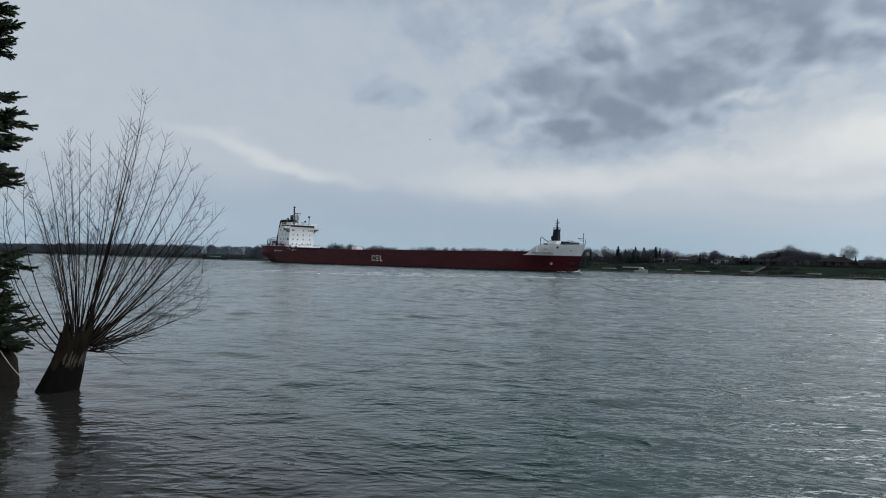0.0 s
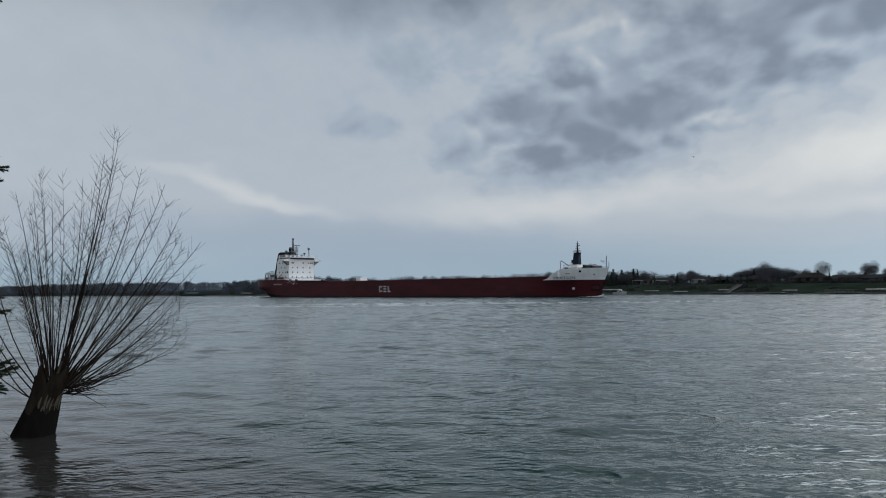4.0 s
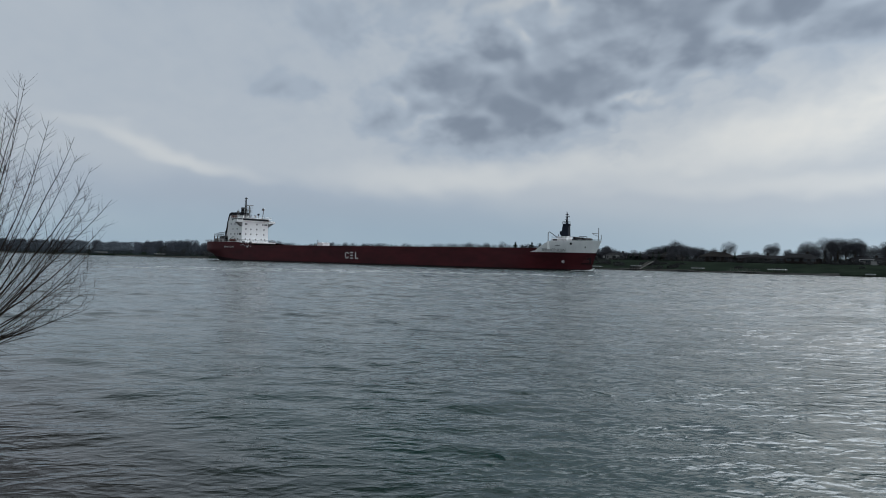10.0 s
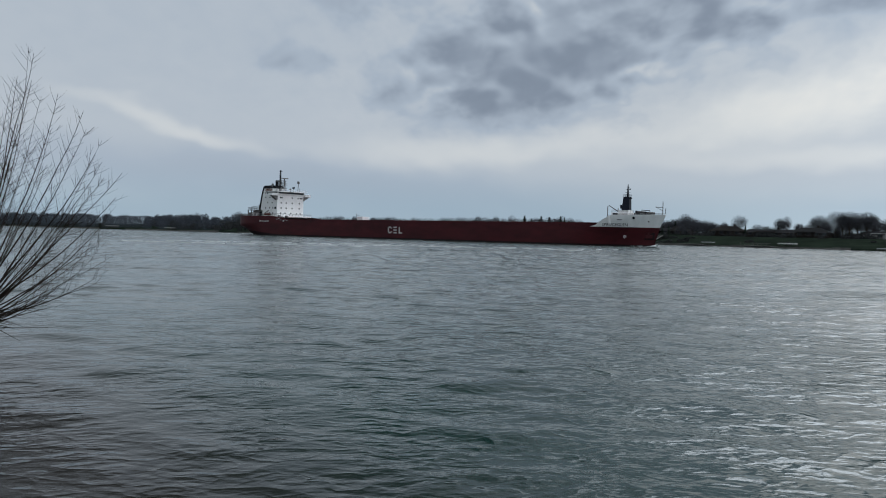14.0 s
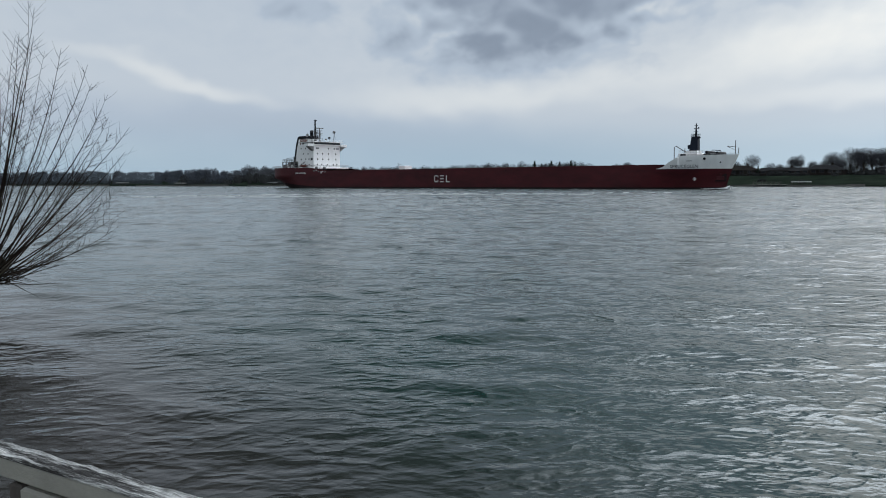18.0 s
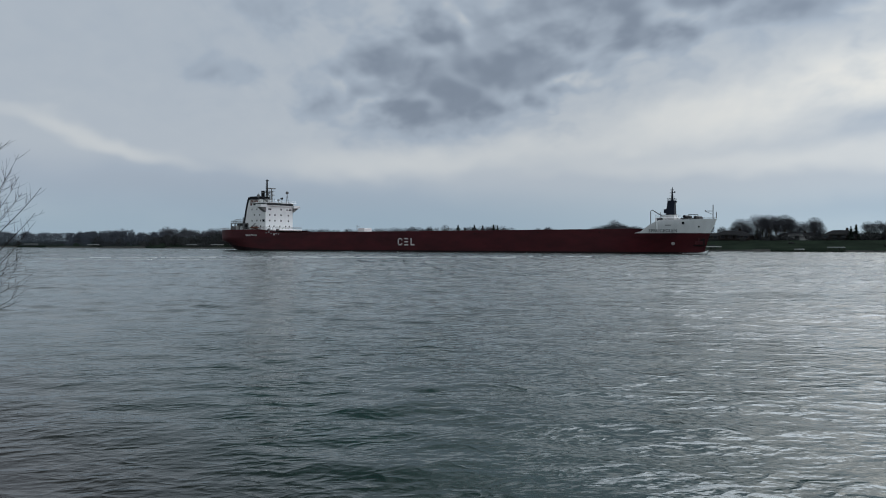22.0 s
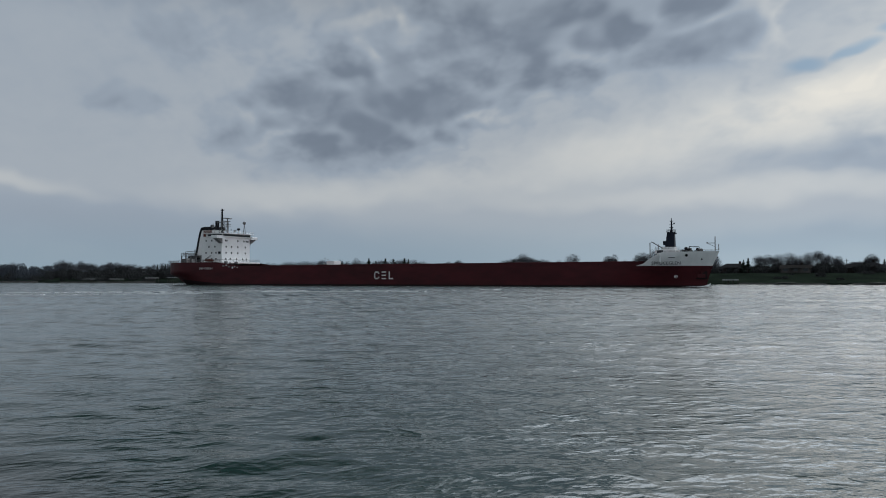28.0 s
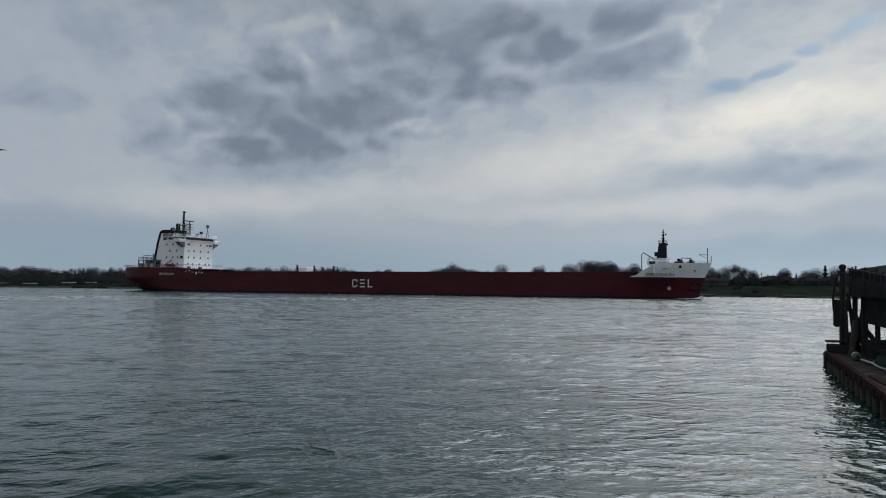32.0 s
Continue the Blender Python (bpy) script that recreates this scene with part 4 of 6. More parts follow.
    part("stern_rail", rail_line([(14, -9.6, 9.1), (6, -9.4, 9.1), (-2.4, -7.4, 9.1), (-4.4, 0, 9.1)], 1.0, 1.8, 0.05), SHIP_GREY, ship)
    for i, (x, h) in enumerate(((31.0, 0.8), (33.0, 1.1), (35.5, 0.7), (38.5, 0.9))):
        part("deck_locker", Shape().box(x, x + 1.3, -10.4, -9.7, 8.2, 8.4 + h, 0.04), SHIP_WHITE if i % 2 == 0 else SHIP_GREY, ship)


SHIP = freighter()


def ship_pose(t):
    """Where the freighter is: a steady course, turning a little to starboard."""
    w = (t - 16.0) / 16.0
    x = 100 * (-0.60372 + 0.58121 * w - 0.00583 * w * w + 0.00411 * w ** 3)
    y = 100 * (3.95474 - 0.54318 * w - 0.00124 * w * w + 0.00377 * w ** 3)
    return pose(x, y, 0, 0, 0, math.degrees(-0.774771 - 0.013729 * w))


def wash():
    """Broken water carried along at the stem and beside the hull."""
    rnd = random.Random(21)
    ob = thing("bow_wave", Matrix.Identity(4), "white broken water curling from the freighter's stem", "bow wave")
    s = Shape()
    for side in (-1, 1):
        rings = []   # a curl of water turned off the stem
        for i in range(25):
            d = 5.5 * (i / 24) ** 1.4
            x = 218.6 - d
            y0 = half_beam(min(x, 217.2), 0.1) - 0.1
            hgt = 1.05 * math.exp(-d / 1.6) + 0.05 + 0.05 * math.sin(2.3 * i)
            wid = 0.7 + 0.22 * d + 0.12 * math.sin(1.7 * i)
            rings.append([(x, side * y0, -0.1), (x, side * (y0 + 0.1 * wid), hgt), (x - 0.1, side * (y0 + 0.45 * wid), hgt * (0.8 + rnd.uniform(-.12, .12))), (x - 0.2, side * (y0 + 0.8 * wid), hgt * 0.4 + rnd.uniform(-.03, .05)), (x - 0.25, side * (y0 + 1.1 * wid), -0.1)])
        s.loft(rings)
        for i in range(30):
            d = rnd.random() ** 2 * 7
            x = 218.3 - d
            y = side * (half_beam(min(x, 217.0), 0.2) + rnd.uniform(0.4, 1.3) + 0.08 * d)
            s.ball((x, y, rnd.random() * 0.25), rnd.uniform(0.06, 0.2), 6, 4, 0.5)
    tagged(part("bow_foam", s, FOAM, ob, "", True), kind="stuff")
    s = Shape()
    for i in range(40):
        x = rnd.uniform(4, 200)
        y = -half_beam(x, 0.2) - abs(rnd.gauss(0, 1.4)) - 0.2
        s.ball((x, y, 0.02), rnd.uniform(0.10, 0.3), 6, 3, 0.3)
    for i in range(60):
        s.ball((rnd.uniform(-30, 6), rnd.uniform(-9, 9), 0.02), rnd.uniform(0.12, 0.35), 6, 3, 0.3)
    tagged(part("side_foam", s, FOAM, ob), kind="stuff")
    # low ridges of the wake, spreading from the hull
    for i, (x, off, ln) in enumerate(((40, 16, 70), (70, 26, 60), (8, 24, 80), (120, 14, 50), (-30, 38, 90), (150, 22, 44), (-70, 30, 70), (95, 38, 60))):
        rings = []
        for j in range(29):
            u = j / 28
            h = 0.17 * math.sin(math.pi * u) * (0.75 + 0.25 * math.sin(9 * u + i))
            c = Vector((x - ln / 2 + ln * u, -11.6 - off - 0.18 * ln * (1 - u) + 0.6 * math.sin(5 * u + i), 0))
            rings.append([c + Vector((0, -1.5, -0.12)), c + Vector((0, -0.7, h * 0.55)), c + Vector((0, 0, h)), c + Vector((0, 0.8, h * 0.5)), c + Vector((0, 1.6, -0.12))])
        part("wake_ridge", Shape().loft(rings), WATER, ob, "", True)
    return ob


WASH = wash()


def slick_flecks():
    """Thin broken lines of pale flecks, standing in for slicks that reflect the sky."""
    rnd = random.Random(8)
    s = Shape()
    for line, (y0, x0, x1, n) in enumerate(((164.0, -46.0, 40.0, 150), (176.0, -30.0, 62.0, 120), (150.0, -52.0, -4.0, 60))):
        for i in range(n):
            x = x0 + (x1 - x0) * rnd.random()
            y = y0 - 0.10 * x + 1.6 * math.sin(0.13 * x + line) + rnd.gauss(0, 0.7)
            ln, wd = rnd.uniform(0.3, 1.3), rnd.uniform(0.10, 0.30)
            top = [(x + ln * math.cos(a), y + wd * math.sin(a), 0.10) for a in [math.pi * j / 4 for j in range(8)]]
            s.add(top + [(x + ln * 1.1 * (px - x) / ln, y + 1.2 * (py - y), -0.15) for px, py, pz in top], [tuple(range(8))] + [(j, (j + 1) % 8, 8 + (j + 1) % 8, 8 + j) for j in range(8)])
    single("slick_fleck", s, FOAM, "thin broken lines of pale flecks standing in for bright slicks on the river", "foam", kind="stuff")


slick_flecks()


# ---------------------------------------------------------------- willow stump in the water
def limb(s, start, way, length, r0, rnd, bend=0.12, steps=7, up=0.05, sides=5):
    """A tapering, slightly wandering shoot; returns its points."""
    p, d = Vector(start), Vector(way).normalized()
    pts, radii = [p.copy()], [r0]
    for i in range(steps):
        d = (d + Vector((rnd.gauss(0, bend), rnd.gauss(0, bend), rnd.gauss(0, bend) + up)) * 0.5).normalized()
        p = p + d * length / steps
        pts.append(p.copy())
        radii.append(r0 * (1 - 0.76 * (i + 1) / steps))
    s.tube(pts, radii, sides, False)
    return pts, radii


def willow():
    base = Vector((-9.25, 16.9, 0))
    w = thing("willow_stump", Matrix.Translation(base), "pollarded willow stump with long bare shoots, standing in the river", "willow tree")
    rnd = random.Random(12)
    right = Vector((0.876, 0.482, 0))      # across the line of sight
    lean = right * 0.42

    def ring(z, r, n=22, rough=0.035, seed=0.0):
        c = lean * (z / 1.45) ** 0.9 if z > 0 else lean * 0.0
        out = []
        for i in range(n):
            a = 2 * math.pi * i / n
            rr = r * (1 + rough * math.sin(3 * a + 1.3 + seed) + rough * 0.8 * math.sin(7 * a + z * 2) + rough * 0.5 * math.sin(13 * a))
            out.append((c.x + rr * math.cos(a), c.y + rr * math.sin(a), z))
        return out
    soak = [(x, y, z + 0.10 * math.sin(1.9 * i) + 0.06 * math.sin(5.3 * i)) for i, (x, y, z) in enumerate(ring(0.55, 0.352))]
    low = Shape().loft([ring(-0.5, 0.52), ring(0.0, 0.44), ring(0.25, 0.40), soak], True)
    part("wet_trunk", low, BARK_WET, w, "black soaked bark above the waterline", True)
    mid = ring(0.92, 0.33)
    s = Shape().loft([soak, ring(0.78, 0.33), mid, ring(1.1, 0.335), [(x, y, z + 0.12 * math.sin(2.1 * i) + (0.16 if i % 5 < 2 else -0.03)) for i, (x, y, z) in enumerate(ring(1.27, 0.34))]], True)
    part("trunk", s, BARK, w, "rough brown bark with a jagged broken top", True)
    top = [(x, y, z - 0.02 + 0.05 * math.sin(3 * i)) for i, (x, y, z) in enumerate(ring(1.2, 0.30))]
    s = Shape().add(top + [(lean.x * 0.85, lean.y * 0.85, 1.12)], [(i, (i + 1) % 22, 22) for i in range(22)])
    part("broken_top", s, CUT_WOOD, w, "pale broken wood")
    for i in range(9):   # pale gnawed strips on the side that faces the bank
        a = radians(-78 + i * 9)
        c = lean * 0.48
        h0, h1 = 0.52 + rnd.random() * 0.12, 0.68 + rnd.random() * 0.26
        rr = 0.345
        p = Vector((c.x + rr * math.cos(a), c.y + rr * math.sin(a), 0))
        tdir = Vector((-math.sin(a), math.cos(a), 0)) * rnd.uniform(0.006, 0.017)
        o = Vector((math.cos(a), math.sin(a), 0)) * 0.02
        sl = lean * 0.18
        s = Shape().add([p - tdir + Vector((0, 0, h0)), p + tdir + Vector((0, 0, h0)), p + tdir * 0.6 + sl + o + Vector((0, 0, h1)), p - tdir * 0.6 + sl + o + Vector((0, 0, h1)),
                         p + o + Vector((0, 0, (h0 + h1) / 2))], [(0, 1, 4), (1, 2, 4), (2, 3, 4), (3, 0, 4)])
        part("bare_strip", s, CUT_WOOD, w)
    # thick limbs at the head of the stump, then the shoots in a leaning fan
    head = lean + Vector((0, 0, 1.25))
    depth = Vector((-0.482, 0.876, 0))
    for i in range(4):
        ang = radians((-4, 16, 30, 44)[i])
        way = right * math.sin(ang) + Vector((0, 0, math.cos(ang))) + depth * (rnd.random() - 0.5) * 0.5
        s = Shape()
        limb(s, head + right * (-0.2 + 0.16 * i) - Vector((0, 0, 0.25)), way, 0.6, 0.065, rnd, 0.1, 5, 0.02, 8)
        part("stub_limb", s, CUT_WOOD if i % 2 else BARK, w, "", True)
    upright = Vector((0, 0, 1))

    def shoot(start, ang, length, r0, arch, out):
        """One long shoot that arches upward, with fine twigs on both sides."""
        s = Shape()
        steps = 11
        p, pts, radii = Vector(start), [Vector(start)], [r0]
        drift, tilt = rnd.uniform(-3, 3), out
        for i in range(steps):
            t = (i + 0.5) / steps
            th = radians(ang + arch * (1 - 2 * t) + drift * math.sin(5 * t) + rnd.gauss(0, 1.6))
            tilt += rnd.gauss(0, 0.02)
            d = (right * math.sin(th) + upright * math.cos(th) + depth * tilt).normalized()
            p = p + d * length / steps
            pts.append(p.copy())
            radii.append(max(0.0022, r0 * (1 - 0.84 * (i + 1) / steps)))
        s.tube(pts, radii, 5, False)
        sign = 1
        for j in range(int(length * 5.8)):
            q = 0.26 + 0.72 * rnd.random() ** 0.7
            n = min(steps - 1, int(q * steps))
            f = q * steps - n
            base = pts[n].lerp(pts[n + 1], max(0.0, min(1.0, f)))
            d = (pts[n + 1] - pts[n]).normalized()
            sign = -sign
            th = math.atan2(d.dot(right), d.z) + sign * radians(rnd.uniform(24, 52))
            way = right * math.sin(th) + upright * math.cos(th) + depth * rnd.gauss(0, 0.45)
            tl = rnd.uniform(0.22, 1.0) * (0.35 + 0.9 * (1 - q)) * (0.6 + length / 9)
            tp, tr = limb(s, base, way, tl, 0.0042, rnd, 0.07, 4, 0.10, 3)
            if rnd.random() < 0.35 and tl > 0.3:
                limb(s, tp[2], (tp[3] - tp[2]).normalized() + right * rnd.uniform(-0.5, 0.5) + upright * 0.3, tl * 0.5, 0.0034, rnd, 0.08, 3, 0.06, 3)
        return part("shoot", s, SHOOT, w)

    count = 70
    for i in range(count):
        u = (i + rnd.random()) / count
        ang = -16 + 90 * u ** 1.5
        long_at = float(np.interp(ang, (-22, -14, -7, 1, 12, 16, 26, 34, 43, 50, 62, 81), (3.6, 3.9, 4.3, 4.9, 6.0, 5.2, 4.8, 4.5, 4.2, 3.6, 2.9, 2.3)))
        length = long_at * (1.0 - 0.5 * rnd.random() ** 1.2)
        if i % 6 == 0:
            length = long_at
        sn = math.sin(radians(ang))
        start = head + right * (max(-0.30, min(0.32, sn * 0.42 - 0.04)) + rnd.uniform(-0.07, 0.07)) + depth * rnd.uniform(-0.24, 0.24) + upright * (rnd.uniform(-0.32, 0.0) - 0.16 * abs(sn))
        shoot(start, ang, length, rnd.uniform(0.010, 0.019) * (0.6 + length / 9), rnd.uniform(4, 9) * (0.5 + max(0.0, ang) / 45), rnd.uniform(-0.42, 0.42) * (1 - 0.45 * abs(sn)))
    for ang, length in ((12.5, 5.75), (10.5, 5.3), (14.0, 5.2), (26.0, 4.9), (32.0, 4.6), (41.0, 4.3), (46.0, 3.8)):   # the tallest leaders
        shoot(head + right * (ang * 0.007 - 0.08) - upright * rnd.uniform(0.05, 0.25), ang, length, 0.023, 5, rnd.uniform(-0.12, 0.12))
    for ang, length, drop in ((-20, 3.9, 0.45), (-17, 4.1, 0.30), (-27, 2.9, 0.6), (-40, 2.2, 0.55), (-13, 4.3, 0.2)):   # bowed shoots on the upstream side
        shoot(head - right * 0.30 - upright * drop, ang, length, 0.016, -22, rnd.uniform(-0.2, 0.2))
    # low dead switches, hanging over the water
    for i in range(12):
        a = radians(rnd.uniform(70, 112))
        s = Shape()
        way = right * math.sin(a) + Vector((0, 0, math.cos(a))) + depth * rnd.uniform(-0.5, 0.5)
        dz = rnd.uniform(0.8, 1.12)
        limb(s, lean * (dz / 1.45) ** 0.9 + right * 0.27 + Vector((0, 0, dz)), way, rnd.uniform(0.6, 1.6), 0.014, rnd, 0.14, 6, -0.02, 4)
        part("dead_switch", s, SHOOT, w)
    return w


willow()
s = Shape()
r0, r1 = Vector((-9.55, 16.6, 0.02)), Vector((-11.45, 17.2, 2.0))
s.tube([r0.lerp(r1, i / 10) - Vector((0, 0, 0.28 * math.sin(math.pi * i / 10))) for i in range(11)], 0.009, 5)
single("mooring_rope", s, ROPE, "slack pale rope running from the spruce down to the stump", "rope")


# ---------------------------------------------------------------- spruce at the water's edge
def spruce():
    foot = Vector((-11.52, 17.5, 0))
    t = thing("spruce_tree", Matrix.Translation(foot), "dark green spruce with drooping boughs, its trunk in the water", "spruce tree")
    rnd = random.Random(33)
    s = Shape()
    s.tube([(0, 0, -0.6), (0.02, 0, 0.55), (0.02, 0, 1.0), (0, 0, 1.7), (0.0, 0.02, 4), (0.0, 0, 9), (0, 0, 13.5)], [0.98, 0.84, 0.55, 0.36, 0.27, 0.16, 0.03], 14)
    part("trunk", s, SPRUCE_BARK, t, "", True)
    # boughs at fixed heights: (height, reach)
    whorls = [(0.85, 0.95), (1.05, 1.12), (1.28, 1.36), (1.6, 1.0), (1.9, 0.75), (2.5, 0.8), (2.85, 1.12), (4.65, 0.9), (5.05, 0.8), (5.55, 0.8), (6.0, 1.04), (6.3, 0.9), (6.75, 0.7), (7.85, 0.6), (8.25, 0.68), (8.7, 0.6), (9.5, 0.5), (10.1, 0.88), (10.4, 0.6), (11.3, 0.5), (12.2, 0.35), (13.0, 0.2)]
    for z, reach in whorls:
        bush = 1.67 if z < 2.2 else 1.5 if z < 3.2 else 1.2
        for b in range(9):
            a = 2 * math.pi * (b + rnd.random() * 0.7) / 9
            ln = max(0.15, (reach - 0.16) * rnd.uniform(0.78, 1.05))
            way = Vector((math.cos(a), math.sin(a), rnd.uniform(-0.35, -0.05)))
            wood, green = Shape(), Shape()
            pts, _ = limb(wood, (0, 0, z + rnd.uniform(-0.12, 0.16)), way, ln, 0.03, rnd, 0.06, 6, 0.07, 4)
            bough = part("bough", wood, SPRUCE_BARK, t)
            tips = []
            for n in range(1, len(pts)):
                d = (pts[n] - pts[n - 1]).normalized()
                tips.append((pts[n - 1], d, ln / 6 * 1.15))
                for sgn in (-1, 1):
                    for q in range(2 if z > 3.2 else 3):
                        side = (d.cross(Vector((0, 0, 1))) * sgn).normalized()
                        tips.append((pts[n - 1].lerp(pts[n], rnd.random()), (d * 0.95 + side * rnd.uniform(0.45, 0.85) + Vector((0, 0, rnd.uniform(-0.35, 0.4)))).normalized(), rnd.uniform(0.16, 0.34) * bush ** 0.5))
            tips.append((pts[-1], (pts[-1] - pts[-2] + Vector((0, 0, 0.03))).normalized(), 0.26))
            for p, d, l2 in tips:
                u1 = d.cross(Vector((0.2, 0.1, 1))).normalized()
                u2 = d.cross(u1)
                count = int(l2 * 420)
                for q in range(count):
                    c = p + d * (q + rnd.random()) / count * l2
                    a2 = rnd.random() * 6.283
                    o = u1 * math.cos(a2) + u2 * math.sin(a2)
                    tip = c + (d * 0.9 + o * 0.62).normalized() * rnd.uniform(0.045, 0.075)
                    e = d.cross(o).normalized() * 0.013
                    green.add([c - e, c + e, tip], [(0, 1, 2)])
            part("needles", green, NEEDLE, bough)
    return t


spruce()


# ---------------------------------------------------------------- deck rail near the viewer
def deck_and_rail():
    a, b = Vector((-0.93, 1.75, 0)), Vector((-0.297, 1.325, 0))
    d = (b - a).normalized()
    start, end = a - d * 0.035, b + d * 3.2
    ln = (end - start).length
    m = Matrix.Translation(start) @ Matrix.Rotation(math.atan2(d.y, d.x), 4, "Z")
    # deck boards, parallel to the rail, on the side of the viewer (negative y in rail space)
    deck = thing("viewing_deck", m, "weathered grey timber deck over the bank", "deck")
    for i in range(22):
        y = -0.05 - i * 0.146
        part("board", Shape().box(-0.1, ln + 0.1, y - 0.138, y, 1.36, 1.40, 0.006), DECK_WOOD, deck)
    for x in (0.1, ln * 0.5, ln - 0.1):
        part("joist", Shape().box(x - 0.04, x + 0.04, -3.2, -0.05, 1.16, 1.357), DECK_WOOD, deck)
        part("deck_post", Shape().box(x - 0.07, x + 0.07, -0.35, -0.21, -0.8, 1.16), DECK_WOOD, deck)
        part("deck_post", Shape().box(x - 0.07, x + 0.07, -3.1, -2.96, 0.2, 1.16), DECK_WOOD, deck)
    rail = thing("deck_railing", m, "weathered grey-white railing with flaking paint on its top board", "railing")
    rnd = random.Random(3)
    top = Shape()
    rings = []
    for i in range(121):
        x = ln * i / 120
        j = [rnd.uniform(-0.0025, 0.0025) for _ in range(6)]
        rings.append([(x, -0.054, 2.446 + j[0]), (x, -0.050, 2.451 + j[1]), (x, -0.03 + j[2], 2.450 + j[3]), (x, -0.018, 2.4515 + j[4]), (x, -0.004, 2.452 + j[5]), (x, 0.0, 2.447), (x, 0.0, 2.4445), (x, -0.054, 2.4445)])
    top.loft(rings, True, True)
    part("top_board", top, RAIL_WORN, rail, "top of the cap board with worn flaking white paint")
    part("cap_board", Shape().box(0.0, ln, -0.053, -0.002, 2.402, 2.444, 0.004), RAIL_PAINT, rail, "pale grey painted edge")
    part("upper_rail", Shape().box(0.0, ln, -0.03, 0.0, 2.392, 2.4015, 0.003), RAIL_PAINT, rail)
    part("lower_rail", Shape().box(0.0, ln, -0.05, -0.01, 1.52, 1.60, 0.006), RAIL_PAINT, rail)
    post_at = (0.262, ln * 0.5, ln - 0.2)
    for x in post_at:
        part("rail_post", Shape().box(x, x + 0.15, -0.050, -0.004, 1.3, 2.3915, 0.006), RAIL_PAINT, rail)
        # shaded left face of each post, put in as a darker strip
        part("post_shaded_side", Shape().box(x - 0.045, x - 0.002, -0.046, -0.006, 1.4, 2.3915, 0.004), TIMBER_OLD, rail, "dark strip standing in for the post's shaded side")
    for i in range(int(ln / 0.28)):
        x = 0.52 + i * 0.28
        if x < ln - 0.05 and all(not (p - 0.08 < x < p + 0.19) for p in post_at):
            part("baluster", Shape().box(x - 0.02, x + 0.02, -0.046, -0.010, 1.52, 2.3915, 0.003), RAIL_PAINT, rail)


deck_and_rail()


# ---------------------------------------------------------------- neighbouring dock
def dock():
    far_end, near_end = Vector((24.9, 23.35, 0)), Vector((16.3, 13.6, 0))
    d = (near_end - far_end).normalized()
    m = Matrix.Translation(far_end) @ Matrix.Rotation(math.atan2(d.y, d.x), 4, "Z")
    # dock space: x from the outer end towards the bank, y positive away from the open water
    ln = 20.0
    dk = thing("timber_dock", m, "old dark timber dock on short piles", "dock")
    rnd = random.Random(6)
    for i in range(66):
        x = 0.1 + i * 0.30
        part("deck_plank", Shape().box(x, x + 0.275, 0.05, 2.6, 0.58, 0.63 + rnd.uniform(-0.006, 0.012), 0.006), TIMBER_OLD, dk)
    part("edge_beam", Shape().box(0.0, ln, -0.06, 0.10, 0.42, 0.66, 0.015), RED_BOARD, dk, "faded red-brown edge board")
    part("edge_beam", Shape().box(0.0, ln, 2.5, 2.66, 0.42, 0.66, 0.015), TIMBER_OLD, dk)
    for i in range(19):
        x = 0.35 + i * 1.05
        part("short_pile", Shape().tube([(x, 0.02, -1.5), (x + rnd.uniform(-0.05, 0.05), -0.02, 0.45)], [0.09, 0.085], 9), TIMBER_OLD, dk, "", True)
        part("short_pile", Shape().tube([(x, 2.55, -1.5), (x, 2.55, 0.45)], 0.12, 8), TIMBER_DARK, dk, "", True)
        part("cross_bearer", Shape().box(x - 0.06, x + 0.06, -0.1, 2.7, 0.36, 0.57), TIMBER_DARK, dk)
    # crib and plank at the outer end
    part("end_crib", Shape().box(0.1, 0.9, 0.0, 1.9, -1.0, 0.95, 0.04), TIMBER_DARK, dk)
    part("end_plank", Shape().box(0.0, 0.6, -0.05, 1.6, 1.02, 1.09, 0.02), TIMBER_OLD, dk, "bleached plank end jutting out")
    part("end_block", Shape().box(0.0, 0.5, -0.1, 0.25, -1.0, 0.62, 0.03), TIMBER_DARK, dk)
    # tall outer piles with braces
    for x, y, h, r in ((0.3, 0.55, 3.9, 0.115), (0.55, 0.95, 3.75, 0.10), (1.6, 1.1, 3.85, 0.10)):
        ob = part("tall_pile", Shape().tube([(x, y, -1.5), (x + 0.02, y, 1.5), (x, y + 0.03, h)], [r * 1.1, r, r * 0.92], 10), TIMBER_DARK, dk, "tall dark mooring pile", True)
    part("pile_knob", Shape().ball((0.3, 0.58, 3.93), 0.14, 10, 6, 0.8), TIMBER_DARK, dk)
    part("brace", Shape().tube([(0.3, 0.6, 2.6), (1.2, 1.7, 0.9)], 0.09, 6), TIMBER_DARK, dk)
    part("brace", Shape().tube([(1.6, 1.1, 2.4), (0.5, 1.0, 0.7)], 0.08, 6), TIMBER_DARK, dk)
    part("brace", Shape().tube([(1.5, 0.7, 0.6), (1.2, 0.9, 1.9)], 0.12, 8), TIMBER_OLD, dk, "grey leaning post")
    part("brace", Shape().tube([(0.35, 0.75, 2.9), (0.9, 0.95, 0.7)], 0.07, 6), TIMBER_DARK, dk)
    part("brace", Shape().tube([(0.9, 0.6, 2.7), (0.5, 0.7, 0.7)], 0.06, 6), TIMBER_OLD, dk)
    part("hose_loop", Shape().tube([(0.3 + 0.03 * math.sin(i), 0.36 - 0.12 * math.sin(math.pi * i / 10), 3.5 - 0.19 * i) for i in range(11)], 0.035, 6), RED_BOARD, dk, "dull reddish hose hung on the pile")
